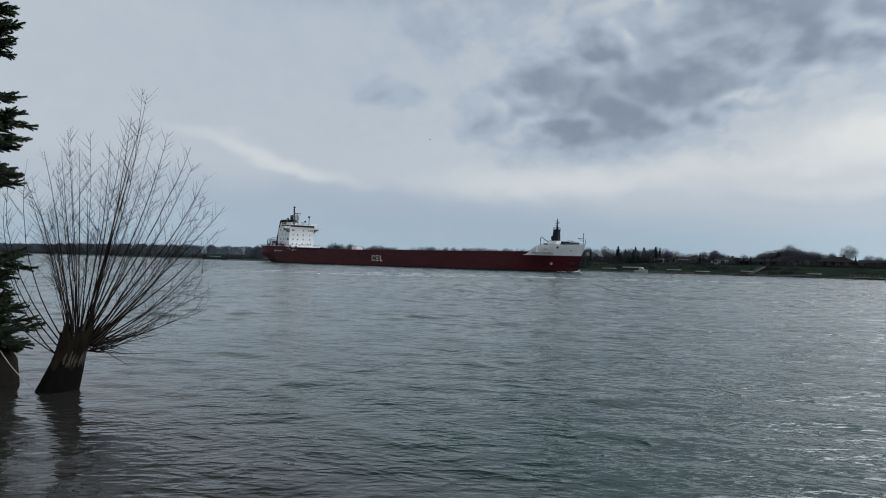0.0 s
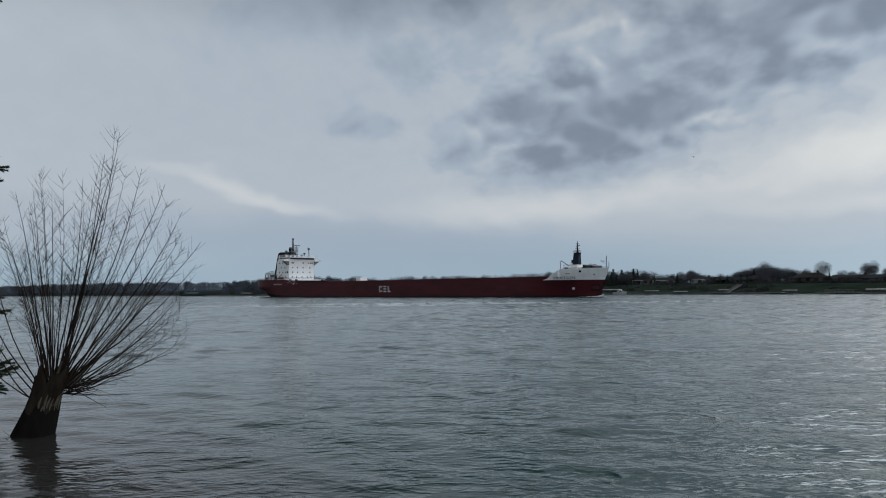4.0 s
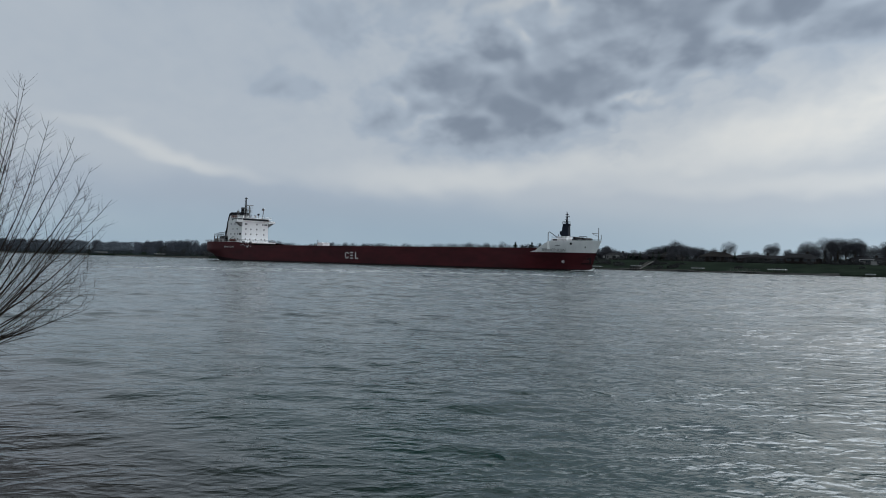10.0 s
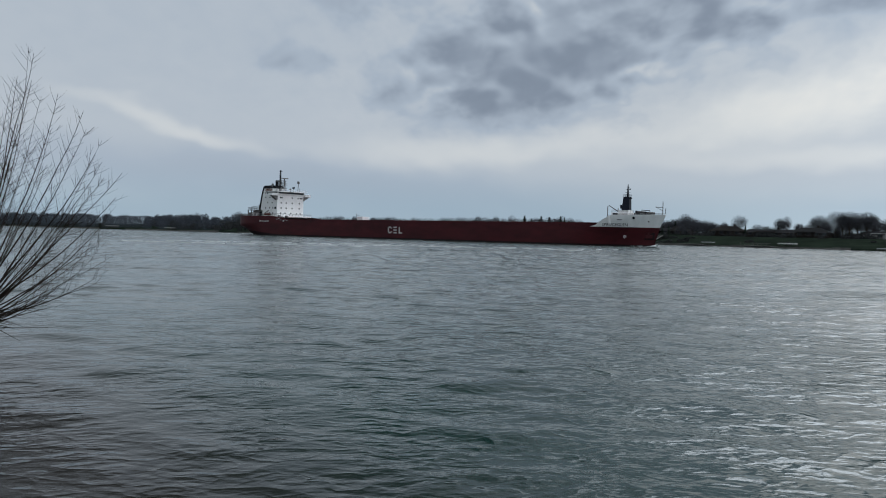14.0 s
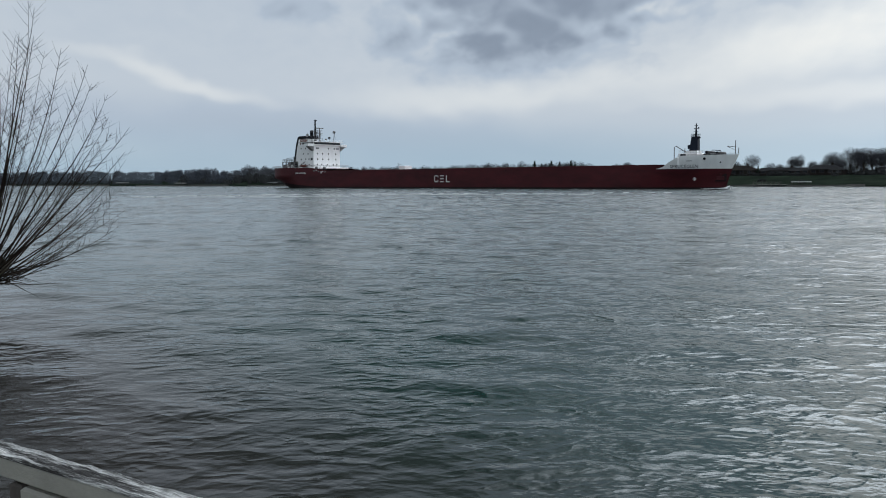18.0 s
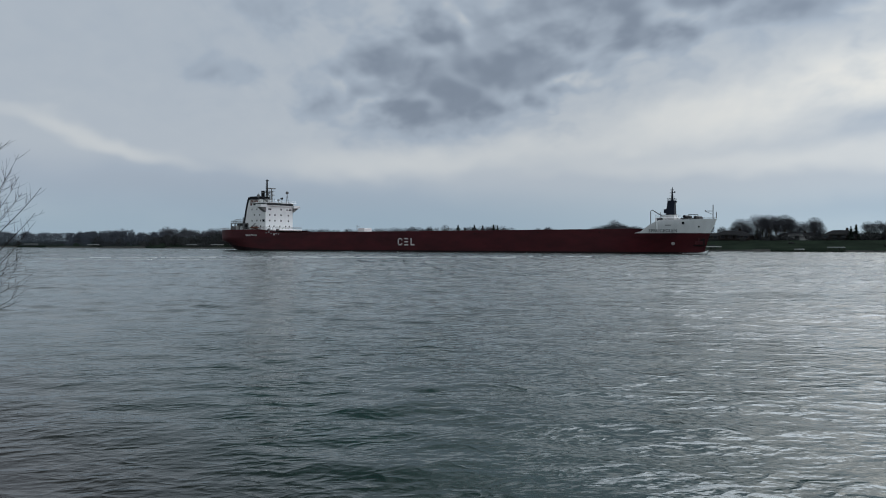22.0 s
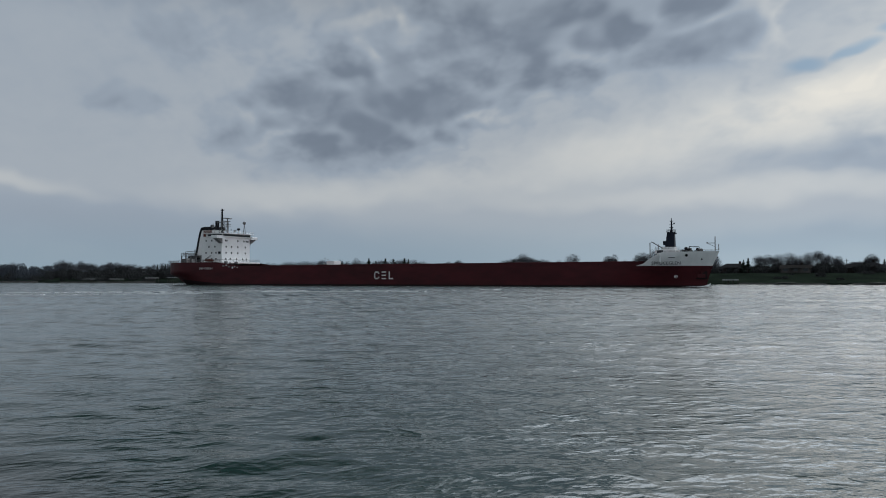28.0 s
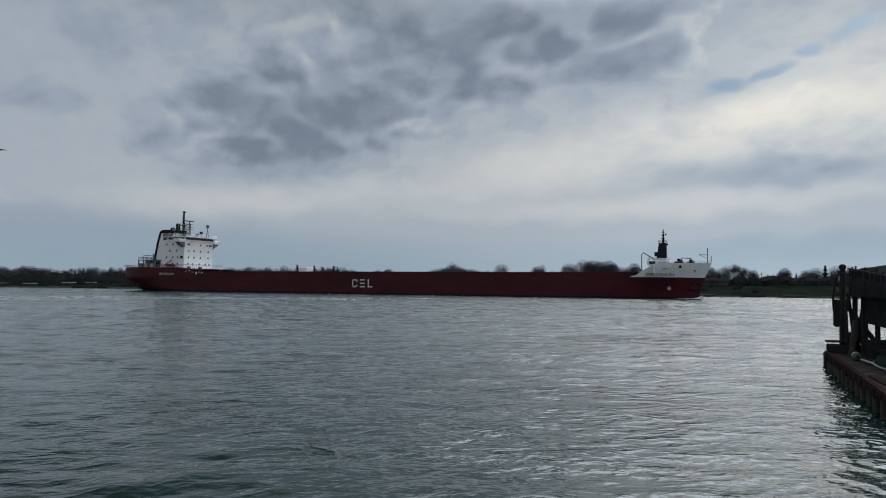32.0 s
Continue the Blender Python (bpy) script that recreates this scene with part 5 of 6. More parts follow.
    part("pile_fender", Shape().box(0.05, 0.4, 0.26, 0.46, 1.62, 2.68, 0.04), TIMBER_DARK, dk)
    part("bollard", Shape().tube([(1.0, 0.8, 0.63), (1.0, 0.8, 1.1), (1.0, 0.8, 1.25), (1.0, 0.8, 1.45)], [0.13, 0.12, 0.24, 0.22], 10), TIMBER_DARK, dk, "", True)
    # boat lift with a green canopy, beyond the dock's edge
    bl = thing("boat_shelter", m, "boat shelter with a sagging dark green canvas canopy", "boat shelter")
    x0, x1, y0, y1 = 0.5, 9.0, 0.78, 4.4
    rings = []
    for i in range(13):
        x = x0 + (x1 - x0) * i / 12
        sag = 0.05 * math.sin(i * 1.7) + 0.03 * math.sin(i * 3.1)
        fall = 0.05 * (x - x0)
        rings.append([(x, y0, 2.8 + sag * 0.6), (x, y0 - 0.02, 3.2 + sag * 0.4), (x, y0 + 0.05, 3.80 + sag * 0.3 - fall), (x, (y0 + y1) / 2, 4.1 - fall), (x, y1 - 0.05, 3.72 - fall), (x, y1, 2.5 + sag)])
    part("canopy", Shape().loft(rings), CANVAS, bl, "dark green canvas", True)
    part("canopy_end", Shape().add(rings[0], [(0, 1, 2, 3, 4, 5)]), CANVAS, bl)
    part("side_curtain", Shape().box(x0 + 1.3, x1, y0 + 0.35, y0 + 0.39, 1.85, 2.95), CANVAS, bl)
    part("top_frame", Shape().tube([(x0, y0, 3.86), (x1, y0, 3.44)], 0.03, 6).tube([(x0, y1, 3.80), (x1, y1, 3.40)], 0.03, 6), TIMBER_OLD, bl)
    for i in range(11):
        x = x0 + 0.25 + i * 0.74 + rnd.uniform(-0.2, 0.2)
        part("frame_stud", Shape().box(x - 0.02, x + 0.02, y0 - 0.03, y0 + 0.03, 3.6 - 0.05 * (x - x0), 3.88 + 0.06 * (i % 3) - 0.05 * (x - x0)), TIMBER_DARK, bl)
    for x in (x0 + 0.3, x0 + 3.0, x0 + 6.0, x1 - 0.3):
        for y in (y0 + 0.5, y1):
            part("lift_post", Shape().tube([(x, y, -1.5), (x, y, 3.8)], 0.09, 8), TIMBER_DARK, bl, "", True)
    part("lift_beam", Shape().box(x0, x1, y0 + 0.3, y0 + 0.4, 1.02, 1.16).box(x0, x1, y1 - 0.08, y1 + 0.08, 1.2, 1.42), TIMBER_DARK, bl)
    # rowing boat turned keel up on the planks
    bt = thing("rowing_boat", m @ pose(6.2, 1.35, 0.63, 0, 0, -4), "upturned green rowing boat with a pale gunwale", "rowing boat")
    rings = []
    for i in range(13):
        t = i / 12
        w = 0.55 * (math.sin(math.pi * min(1, t * 0.85 + 0.12))) ** 0.55
        hgt = 0.36 * (0.8 + 0.2 * math.sin(math.pi * t))
        rings.append([(-2.0 + 4.0 * t, w * math.cos(a), 0.06 + hgt * math.sin(a) ** 0.8 if math.sin(a) > 0 else 0.06) for a in [math.pi * j / 10 for j in range(11)]])
    part("hull", Shape().loft(rings, False, True), GRP_GREEN, bt, "green painted hull", True)
    part("gunwale", Shape().tube([r[0] for r in rings], 0.045, 6).tube([r[-1] for r in rings], 0.045, 6), PALE_TRIM, bt, "pale gunwale strip")
    part("keel", Shape().tube([r[5] for r in rings], 0.03, 5), PALE_TRIM, bt)
    # a second crate and a plank lying on the dock
    single("storage_crate", Shape().box(-0.45, 0.45, -0.35, 0.35, 0, 0.62, 0.02), TIMBER_DARK, "dark wooden crate on the dock planks", "crate", m=m @ pose(2.4, 1.5, 0.64, 0, 0, 8))
    single("loose_plank", Shape().box(-1.6, 1.6, -0.1, 0.1, 0, 0.04, 0.006), RED_BOARD, "faded reddish plank lying on the dock", "plank", m=m @ pose(11.0, 0.30, 0.645, 0, 0, 2))
    fl = thing("mooring_float", m @ pose(4.0, 0.55, 0.64), "pale green plastic mooring float lying on the dock", "float")
    part("body", Shape().tube([(-0.26, 0, 0.15), (-0.21, 0, 0.15), (0.0, 0, 0.15), (0.21, 0, 0.15), (0.26, 0, 0.15)], [0.07, 0.135, 0.15, 0.135, 0.07], 14), FLOAT_GREEN, fl, "", True)
    part("eye", Shape().tube([(0.26, 0, 0.15), (0.34, 0, 0.15)], [0.05, 0.04], 8), TIMBER_DARK, fl)
    single("pale_pipe", Shape().tube([(-1.1, 0, 0.06), (0.0, 0.02, 0.06), (1.1, 0, 0.06)], 0.045, 10), PALE_TRIM, "pale weathered pipe lying along the dock planks", "pipe", smooth=True, m=m @ pose(5.6, 0.75, 0.64, 0, 0, 6))


dock()


# ---------------------------------------------------------------- far bank: trees
def conifer_crown(seed, width=0.2):
    rnd = random.Random(seed)
    s = Shape()
    for i in range(1100):
        z = 0.06 + 0.94 * rnd.random() ** 1.15
        r = width * (1.02 - z) ** 0.85 * (0.75 + 0.35 * math.sin(z * 31 + seed)) * rnd.uniform(0.55, 1.1)
        a = rnd.random() * 2 * math.pi
        c = Vector((r * math.cos(a), r * math.sin(a), z))
        o = Vector((math.cos(a), math.sin(a), rnd.uniform(-0.7, 0.0)))
        e = Vector((-math.sin(a), math.cos(a), 0)) * rnd.uniform(0.008, 0.02)
        s.add([c - e, c + e, c + o * rnd.uniform(0.03, 0.06) + Vector((0, 0, 0.008)), c - o * 0.05 + Vector((0, 0, 0.035))], [(0, 1, 2), (0, 3, 1)])
    return s


def brush_clump(seed):
    """A low thicket, about one metre across."""
    rnd = random.Random(seed)
    s = Shape()
    for i in range(420):
        a, r = rnd.random() * 6.283, rnd.random() ** 0.5 * 0.5
        z = rnd.random() * (0.75 - 0.9 * r * r)
        p = Vector((r * math.cos(a), r * math.sin(a), z))
        way = Vector((rnd.gauss(0, 0.5), rnd.gauss(0, 0.5), 1)).normalized()
        e = way.cross(Vector((rnd.gauss(0, 1), rnd.gauss(0, 1), 0.1))).normalized() * rnd.uniform(0.02, 0.045)
        s.add([p - e, p + e, p + way * rnd.uniform(0.1, 0.24)], [(0, 1, 2)])
    return s


def dome_crown(seed, twigs=2600, wide=0.43, foot=0.14, thick=1.0):
    """The hazy rounded crown of a full leafless tree, one metre high."""
    rnd = random.Random(seed)
    limbs, fine = Shape(), Shape()
    limbs.tube([(0, 0, -0.04), (0.0, 0.0, 0.2), (rnd.uniform(-.02, .02), 0, 0.5)], [0.026, 0.02, 0.010], 6)
    for i in range(7):
        a = 2 * math.pi * (i + rnd.random() * 0.5) / 7
        e = Vector((math.cos(a) * wide * 0.6, math.sin(a) * wide * 0.6, rnd.uniform(0.6, 0.88)))
        limbs.tube([(0, 0, 0.2 + 0.02 * i), e * 0.45 + Vector((0, 0, 0.14)), e], [0.011, 0.007, 0.002], 4, False)
    lumps = [(Vector((rnd.uniform(-.5, .5) * wide, rnd.uniform(-.5, .5) * wide, rnd.uniform(0.45, 0.74))), rnd.uniform(0.42, 0.62)) for _ in range(6)]
    half = (1 - foot) / 2
    for i in range(twigs):
        if rnd.random() < 0.5:
            c, r = rnd.choice(lumps)
        else:
            c, r = Vector((0, 0, foot + half)), 1.0
        o = Vector((rnd.gauss(0, 1), rnd.gauss(0, 1), rnd.gauss(0.1, 1))).normalized() * rnd.random() ** 0.36 * r * rnd.uniform(0.86, 1.06)
        p = Vector((c.x + o.x * wide, c.y + o.y * wide, min(0.97, c.z + o.z * half * (1.0 if r == 1.0 else 0.85))))
        way = (o + Vector((0, 0, 0.6)) + Vector((rnd.gauss(0, .4), rnd.gauss(0, .4), rnd.gauss(0, .4)))).normalized()
        tip = p + way * rnd.uniform(0.035, 0.075)
        e = way.cross(Vector((rnd.gauss(0, 1), rnd.gauss(0, 1), rnd.gauss(0, 1)))).normalized() * rnd.uniform(0.004, 0.0085) * thick
        fine.add([p - e, p + e, tip], [(0, 1, 2)])
    high = max(v[2] for v in fine.v)
    fine.v = [(x, y, z / high) for x, y, z in fine.v]
    return limbs, fine


BARE = []
for i, (w, n, th) in enumerate(((0.42, 7600, 0.30), (0.36, 7000, 0.30), (0.46, 8000, 0.29), (0.38, 7200, 0.31))):
    l, f = dome_crown(50 + i, n, w, 0.22, th)
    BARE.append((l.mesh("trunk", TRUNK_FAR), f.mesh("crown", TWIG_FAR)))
DENSE = []
for i, (w, n, ft) in enumerate(((0.46, 12000, 0.05), (0.42, 11500, 0.10), (0.50, 12500, 0.02), (0.40, 11000, 0.16))):
    l, f = dome_crown(80 + i, n, w, ft, 0.32)
    DENSE.append((l.mesh("trunk", TRUNK_FAR), f.mesh("crown", TWIG_FAR)))
TALL = []
for i, (w, n, ft) in enumerate(((0.40, 10500, 0.27), (0.36, 10000, 0.32), (0.43, 11000, 0.25))):
    l, f = dome_crown(120 + i, n, w, ft, 0.32)
    TALL.append((l.mesh("trunk", TRUNK_FAR), f.mesh("crown", TWIG_FAR)))
CONE = [conifer_crown(70 + i, w).mesh("crown", CONIFER_FAR) for i, w in enumerate((0.20, 0.26, 0.17))]
CONE_TRUNK = Shape().tube([(0, 0, -0.05), (0, 0, 0.2), (0, 0, 0.9)], [0.022, 0.018, 0.004], 5).mesh("trunk", TRUNK_FAR)
BRUSH = [brush_clump(90 + i) for i in range(3)]

LABEL_BARE = "leafless grey-brown tree on the far bank"
LABEL_CONE = "dark green conifer on the far bank"


def far_tree(kind, azimuth, back, top_el, rnd, wide=1.0):
    """A tree whose top shows at that elevation, standing on the bank."""
    base = far_shore(along_at(azimuth, back), back, bank_height(back) - 0.15)
    dist = math.hypot(base.x, base.y)
    h = 1.12 * max(3.0, EYE[2] + dist * math.tan(radians(top_el)) - base.z)
    t = thing("bare_tree" if kind != "cone" else "conifer", Matrix.Translation(base) @ Matrix.Rotation(rnd.random() * 6.28, 4, "Z"),
              LABEL_BARE if kind != "cone" else LABEL_CONE, "tree", "trees along the far bank")
    trunk, crown = (CONE_TRUNK, rnd.choice(CONE)) if kind == "cone" else rnd.choice({"bare": BARE, "dense": DENSE, "tall": TALL}[kind])
    for name, me in (("trunk", trunk), ("crown", crown)):
        ob = new(name, me)
        ob.parent = t
        w = h * wide * (0.9 + 0.2 * rnd.random())
        ob.scale = (w, w, h)
    return t


# skyline: azimuth, elevation of the tree tops
SKYLINE = [(-50, 0.5), (-31.6, 0.45), (-25.6, 0.64), (-20, 0.74), (-17.4, 0.70), (-15.4, 0.80), (-13.5, 0.92), (-12.4, 0.66), (-10.6, 1.06), (-9.4, 1.06), (-8, 1.0), (-6.5, 0.98),
           (-5.5, 0.78), (-4.1, 0.98), (-1, 0.98), (3, 1.05), (6, 1.15), (9, 1.3), (10.7, 1.2), (12.2, 1.35), (13.4, 1.25), (14.6, 0.95), (16.6, 1.2), (17.8, 0.85), (19.6, 1.0), (21.4, 1.5), (23, 1.05), (23.9, 0.66)]


def sky_el(a):
    for (a0, e0), (a1, e1) in zip(SKYLINE, SKYLINE[1:]):
        if a <= a1:
            return e0 + (e1 - e0) * (a - a0) / (a1 - a0)
    return 1.0


def trees():
    rnd = random.Random(77)
    # individual trees picked out on the skyline: kind, azimuth, set-back, elevation, width
    for kind, a, back, e, wide in (
            ("bare", 24.95, 44, 1.58, 0.85), ("cone", 25.35, 40, 0.90, 1.0), ("bare", 24.0, 60, 1.15, 0.7), ("bare", 26.15, 56, 1.02, 0.9), ("bare", 26.7, 66, 0.95, 0.9),
            ("tall", 27.55, 48, 1.42, 0.85), ("bare", 27.95, 52, 1.55, 0.62), ("bare", 28.7, 70, 1.15, 0.8), ("bare", 29.3, 70, 1.1, 0.8),
            ("tall", 29.95, 52, 1.62, 1.0), ("dense", 30.35, 46, 1.15, 0.9), ("bare", 30.9, 50, 1.88, 0.8), ("bare", 31.3, 48, 1.82, 0.7), ("tall", 31.7, 46, 1.85, 0.85), ("tall", 32.15, 50, 1.80, 0.8), ("tall", 32.7, 47, 1.84, 0.9), ("tall", 33.05, 52, 1.66, 0.7),
            ("tall", 33.75, 54, 1.42, 0.9), ("tall", 34.5, 47, 1.66, 0.95), ("dense", 34.95, 52, 1.2, 0.7), ("cone", 36.65, 36, 1.02, 1.5), ("cone", 36.95, 38, 1.12, 1.9), ("dense", 31.5, 60, 1.35, 1.0), ("dense", 32.4, 60, 1.4, 1.0), ("dense", 33.2, 62, 1.25, 1.0), ("dense", 34.3, 60, 1.3, 0.9), ("bare", 37.6, 48, 1.38, 0.9), ("dense", 38.2, 46, 1.42, 0.9), ("dense", 38.9, 44, 1.45, 0.9), ("bare", 39.5, 46, 1.52, 0.9),
            ("dense", 40.1, 44, 1.36, 0.9), ("bare", 40.7, 50, 1.52, 0.8), ("bare", 41.25, 47, 1.66, 0.8), ("dense", 41.8, 44, 1.42, 0.9), ("dense", 42.4, 48, 1.28, 0.9), ("bare", 43.3, 56, 0.95, 0.8), ("cone", 43.7, 44, 0.92, 1.0), ("dense", 44.4, 46, 1.38, 0.8),
            ("cone", 45.1, 42, 0.98, 1.3), ("dense", 45.7, 50, 1.25, 0.9), ("dense", 46.3, 46, 1.4, 0.9), ("cone", 46.85, 44, 1.42, 1.5), ("dense", 47.5, 46, 1.5, 0.9), ("dense", 48.3, 44, 1.5, 0.9), ("dense", 49.2, 47, 1.45, 0.9), ("dense", 50.3, 46, 1.5, 0.9), ("dense", 51.5, 48, 1.45, 0.9), ("dense", 53, 46, 1.5, 0.9), ("dense", 55, 46, 1.4, 0.9), ("dense", 57.5, 46, 1.4, 0.9), ("dense", 60, 46, 1.3, 0.9),
            ("bare", 21.4, 50, 1.62, 0.8), ("cone", 20.3, 36, 0.78, 1.6), ("cone", 19.0, 38, 0.78, 1.5), ("cone", 18.55, 40, 0.74, 1.5), ("cone", 15.7, 38, 0.92, 1.5), ("dense", 16.65, 42, 1.18, 0.9),
            ("cone", 12.7, 42, 1.22, 1.9), ("cone", 11.9, 44, 1.15, 2.0), ("cone", 11.3, 46, 1.2, 2.0), ("cone", 10.6, 42, 1.05, 1.9), ("cone", 10.1, 44, 1.2, 1.8), ("dense", -9.4, 40, 1.06, 0.8), ("dense", -7.6, 40, 1.0, 0.8), ("bare", -10.6, 50, 1.12, 0.7), ("cone", -4.6, 44, 0.82, 0.8), ("bare", -13.4, 40, 0.95, 0.9)):
        far_tree(kind, a, back, e, rnd, wide)
    a = -16.0
    while a < 23.8:
        far_tree("dense" if rnd.random() < 0.7 else "bare", a, rnd.uniform(34, 75), sky_el(a) * rnd.uniform(0.86, 1.02), rnd, rnd.uniform(0.75, 1.0))
        if rnd.random() < 0.75:
            far_tree("cone" if rnd.random() < 0.3 else "dense", a + 0.2, rnd.uniform(28, 60), sky_el(a) * rnd.uniform(0.6, 0.9), rnd, rnd.uniform(1.0, 1.5))
        a += rnd.uniform(0.30, 0.6)
    for a, e in ((17.3, 0.75), (18.2, 0.6), (19.0, 0.7), (19.6, 1.0), (20.1, 1.2), (20.6, 1.3), (21.0, 1.35), (21.5, 1.3), (21.9, 1.35), (22.3, 1.3), (22.8, 1.3), (23.2, 1.2), (23.6, 1.1), (24.4, 0.8), (25.9, 0.75), (26.4, 0.7), (27.2, 0.9), (28.5, 0.8), (30.2, 1.3), (31.0, 1.0), (33.3, 0.8), (34.2, 0.85), (35.2, 0.8)):
        far_tree("dense", a, rnd.uniform(46, 70), e * rnd.uniform(0.9, 1.0), rnd, rnd.uniform(0.9, 1.2))
    a = 36.8
    while a < 62:
        far_tree("dense", a, rnd.uniform(40, 66), rnd.uniform(0.85, 1.2), rnd, rnd.uniform(0.9, 1.2))
        a += rnd.uniform(0.7, 1.2)


trees()


def woods():
    """Far woods down the left reach, and the brush that closes the ground behind the gardens."""
    rnd = random.Random(5)
    s = Shape()

    def clump(base, h, wide, n, seed):
        r2 = random.Random(seed)
        for i in range(n):
            a, r = r2.random() * 6.283, r2.random() ** 0.5
            z = r2.random() ** 0.8
            p = base + Vector((math.cos(a) * r * wide * (1.05 - 0.55 * z * z), math.sin(a) * r * wide * (1.05 - 0.55 * z * z), z * h * 0.9))
            way = Vector((r2.gauss(0, 0.4), r2.gauss(0, 0.4), 1)).normalized()
            ln = h * r2.uniform(0.07, 0.16)
            e = way.cross(Vector((r2.gauss(0, 1), r2.gauss(0, 1), 0.2))).normalized() * ln * r2.uniform(0.07, 0.15)
            s.add([p - e, p + e, p + way * ln], [(0, 1, 2)])
    al = -1700.0
    while al < -455.0:
        a = SHORE_AZ + math.degrees(math.atan2(al, SHORE_D + 20))
        for row in range(3):
            back = 5 + row * 13 + rnd.uniform(-3, 3)
            base = far_shore(al + rnd.uniform(-3, 3), back, bank_height(back) - 0.3)
            h = max(4.0, EYE[2] + math.hypot(base.x, base.y) * math.tan(radians(sky_el(a) * rnd.uniform(0.84, 1.12))) - base.z)
            if row == 0:
                h *= rnd.uniform(0.4, 0.8)
            clump(base, h, h * rnd.uniform(0.42, 0.6), 460, rnd.randrange(10 ** 6))
        al += rnd.uniform(5.5, 8.0)
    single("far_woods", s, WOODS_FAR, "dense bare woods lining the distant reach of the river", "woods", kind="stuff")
    # brush along the slope and behind the houses
    s = Shape()
    a = -15.0
    while a < 60:
        for q in range(3):
            back = rnd.choice((rnd.uniform(34, 48), rnd.uniform(56, 80)))
            base = far_shore(along_at(a + rnd.uniform(-.3, .3), back), back, bank_height(back) - 0.3)
            h = rnd.uniform(2.2, 4.6)
            if back < 50 and 12.5 < a < 37:
                h *= 0.45
            w = rnd.uniform(3.0, 6.5)
            b = rnd.choice(BRUSH)
            s.add([(base.x + x * w, base.y + y * w, base.z + z * h * 1.3) for x, y, z in b.v], b.f)
        for q in range(3 if a < 8 else 2):   # thickets down the slope to the seawall
            if a >= 8 and rnd.random() < (0.35 if a < 22 else 0.85):
                continue
            back = rnd.uniform(4, 32)
            base = far_shore(along_at(a + rnd.uniform(-.2, .2), back), back, bank_height(back) - 0.3)
            h, w = (rnd.uniform(1.5, 6.0), rnd.uniform(3, 7)) if a < 8 else (rnd.uniform(0.7, 2.2), rnd.uniform(2, 5))
            b = rnd.choice(BRUSH)
            s.add([(base.x + x * w, base.y + y * w, base.z + z * h * 1.3) for x, y, z in b.v], b.f)
        a += 0.42
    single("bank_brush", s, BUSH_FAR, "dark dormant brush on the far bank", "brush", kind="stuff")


woods()


# ---------------------------------------------------------------- far bank: houses
def gable_house(azimuth, back, width, height, wall, roof, label, hip=False, lit=3, depth=9.0, rise=2.6):
    base = far_shore(along_at(azimuth, back), back, bank_height(back) - 0.3)
    height *= 0.85
    m = Matrix.Translation(base) @ Matrix.Rotation(radians(-SHORE_AZ), 4, "Z")
    h = thing("house", m, label, "house", "houses on the far bank")
    w = width / 2
    body = part("wall", Shape().box(-w, w, 0, depth, -1.5, height), wall, h)
    o = 0.5
    if hip:
        pts = [(-w - o, -o, height), (w + o, -o, height), (w + o, depth + o, height), (-w - o, depth + o, height), (-w * 0.45, depth / 2, height + rise), (w * 0.45, depth / 2, height + rise)]
        fs = [(0, 1, 5, 4), (1, 2, 5), (2, 3, 4, 5), (3, 0, 4), (3, 2, 1, 0)]
    else:
        pts = [(-w - o, -o, height), (w + o, -o, height), (w + o, depth + o, height), (-w - o, depth + o, height), (-w - o, depth / 2, height + rise), (w + o, depth / 2, height + rise)]
        fs = [(0, 1, 5, 4), (1, 2, 5), (2, 3, 4, 5), (3, 0, 4), (3, 2, 1, 0)]
    rf = part("roof", Shape().add(pts, fs), roof, h)
    part("chimney", Shape().box(w * 0.3, w * 0.3 + 0.9, depth * 0.55, depth * 0.55 + 0.8, height + rise * 0.4, height + rise + 0.9), WALL_BRICK, rf)
    n = max(2, int(width / 3.2))
    for i in range(n):
        x = -w + (i + 0.5) * width / n
        for z in ([1.1] if height < 4.2 else [1.0, 3.9]):
            wn = part("window", Shape().box(x - 0.95, x + 0.95, -0.06, 0.0, z, z + 1.35), WALL_TAN, h)
            part("pane", Shape().box(x - 0.82, x + 0.82, -0.08, -0.06, z + 0.12, z + 1.23), DARK_GLASS, wn)
    part("porch", Shape().box(-w * 0.5, w * 0.4, -2.2, 0, 2.5, 2.7).box(-w * 0.5, -w * 0.5 + 0.15, -2.2, -2.05, 0, 2.5).box(w * 0.4 - 0.15, w * 0.4, -2.2, -2.05, 0, 2.5), WALL_WHITE if lit > 2 else wall, h)
    return h


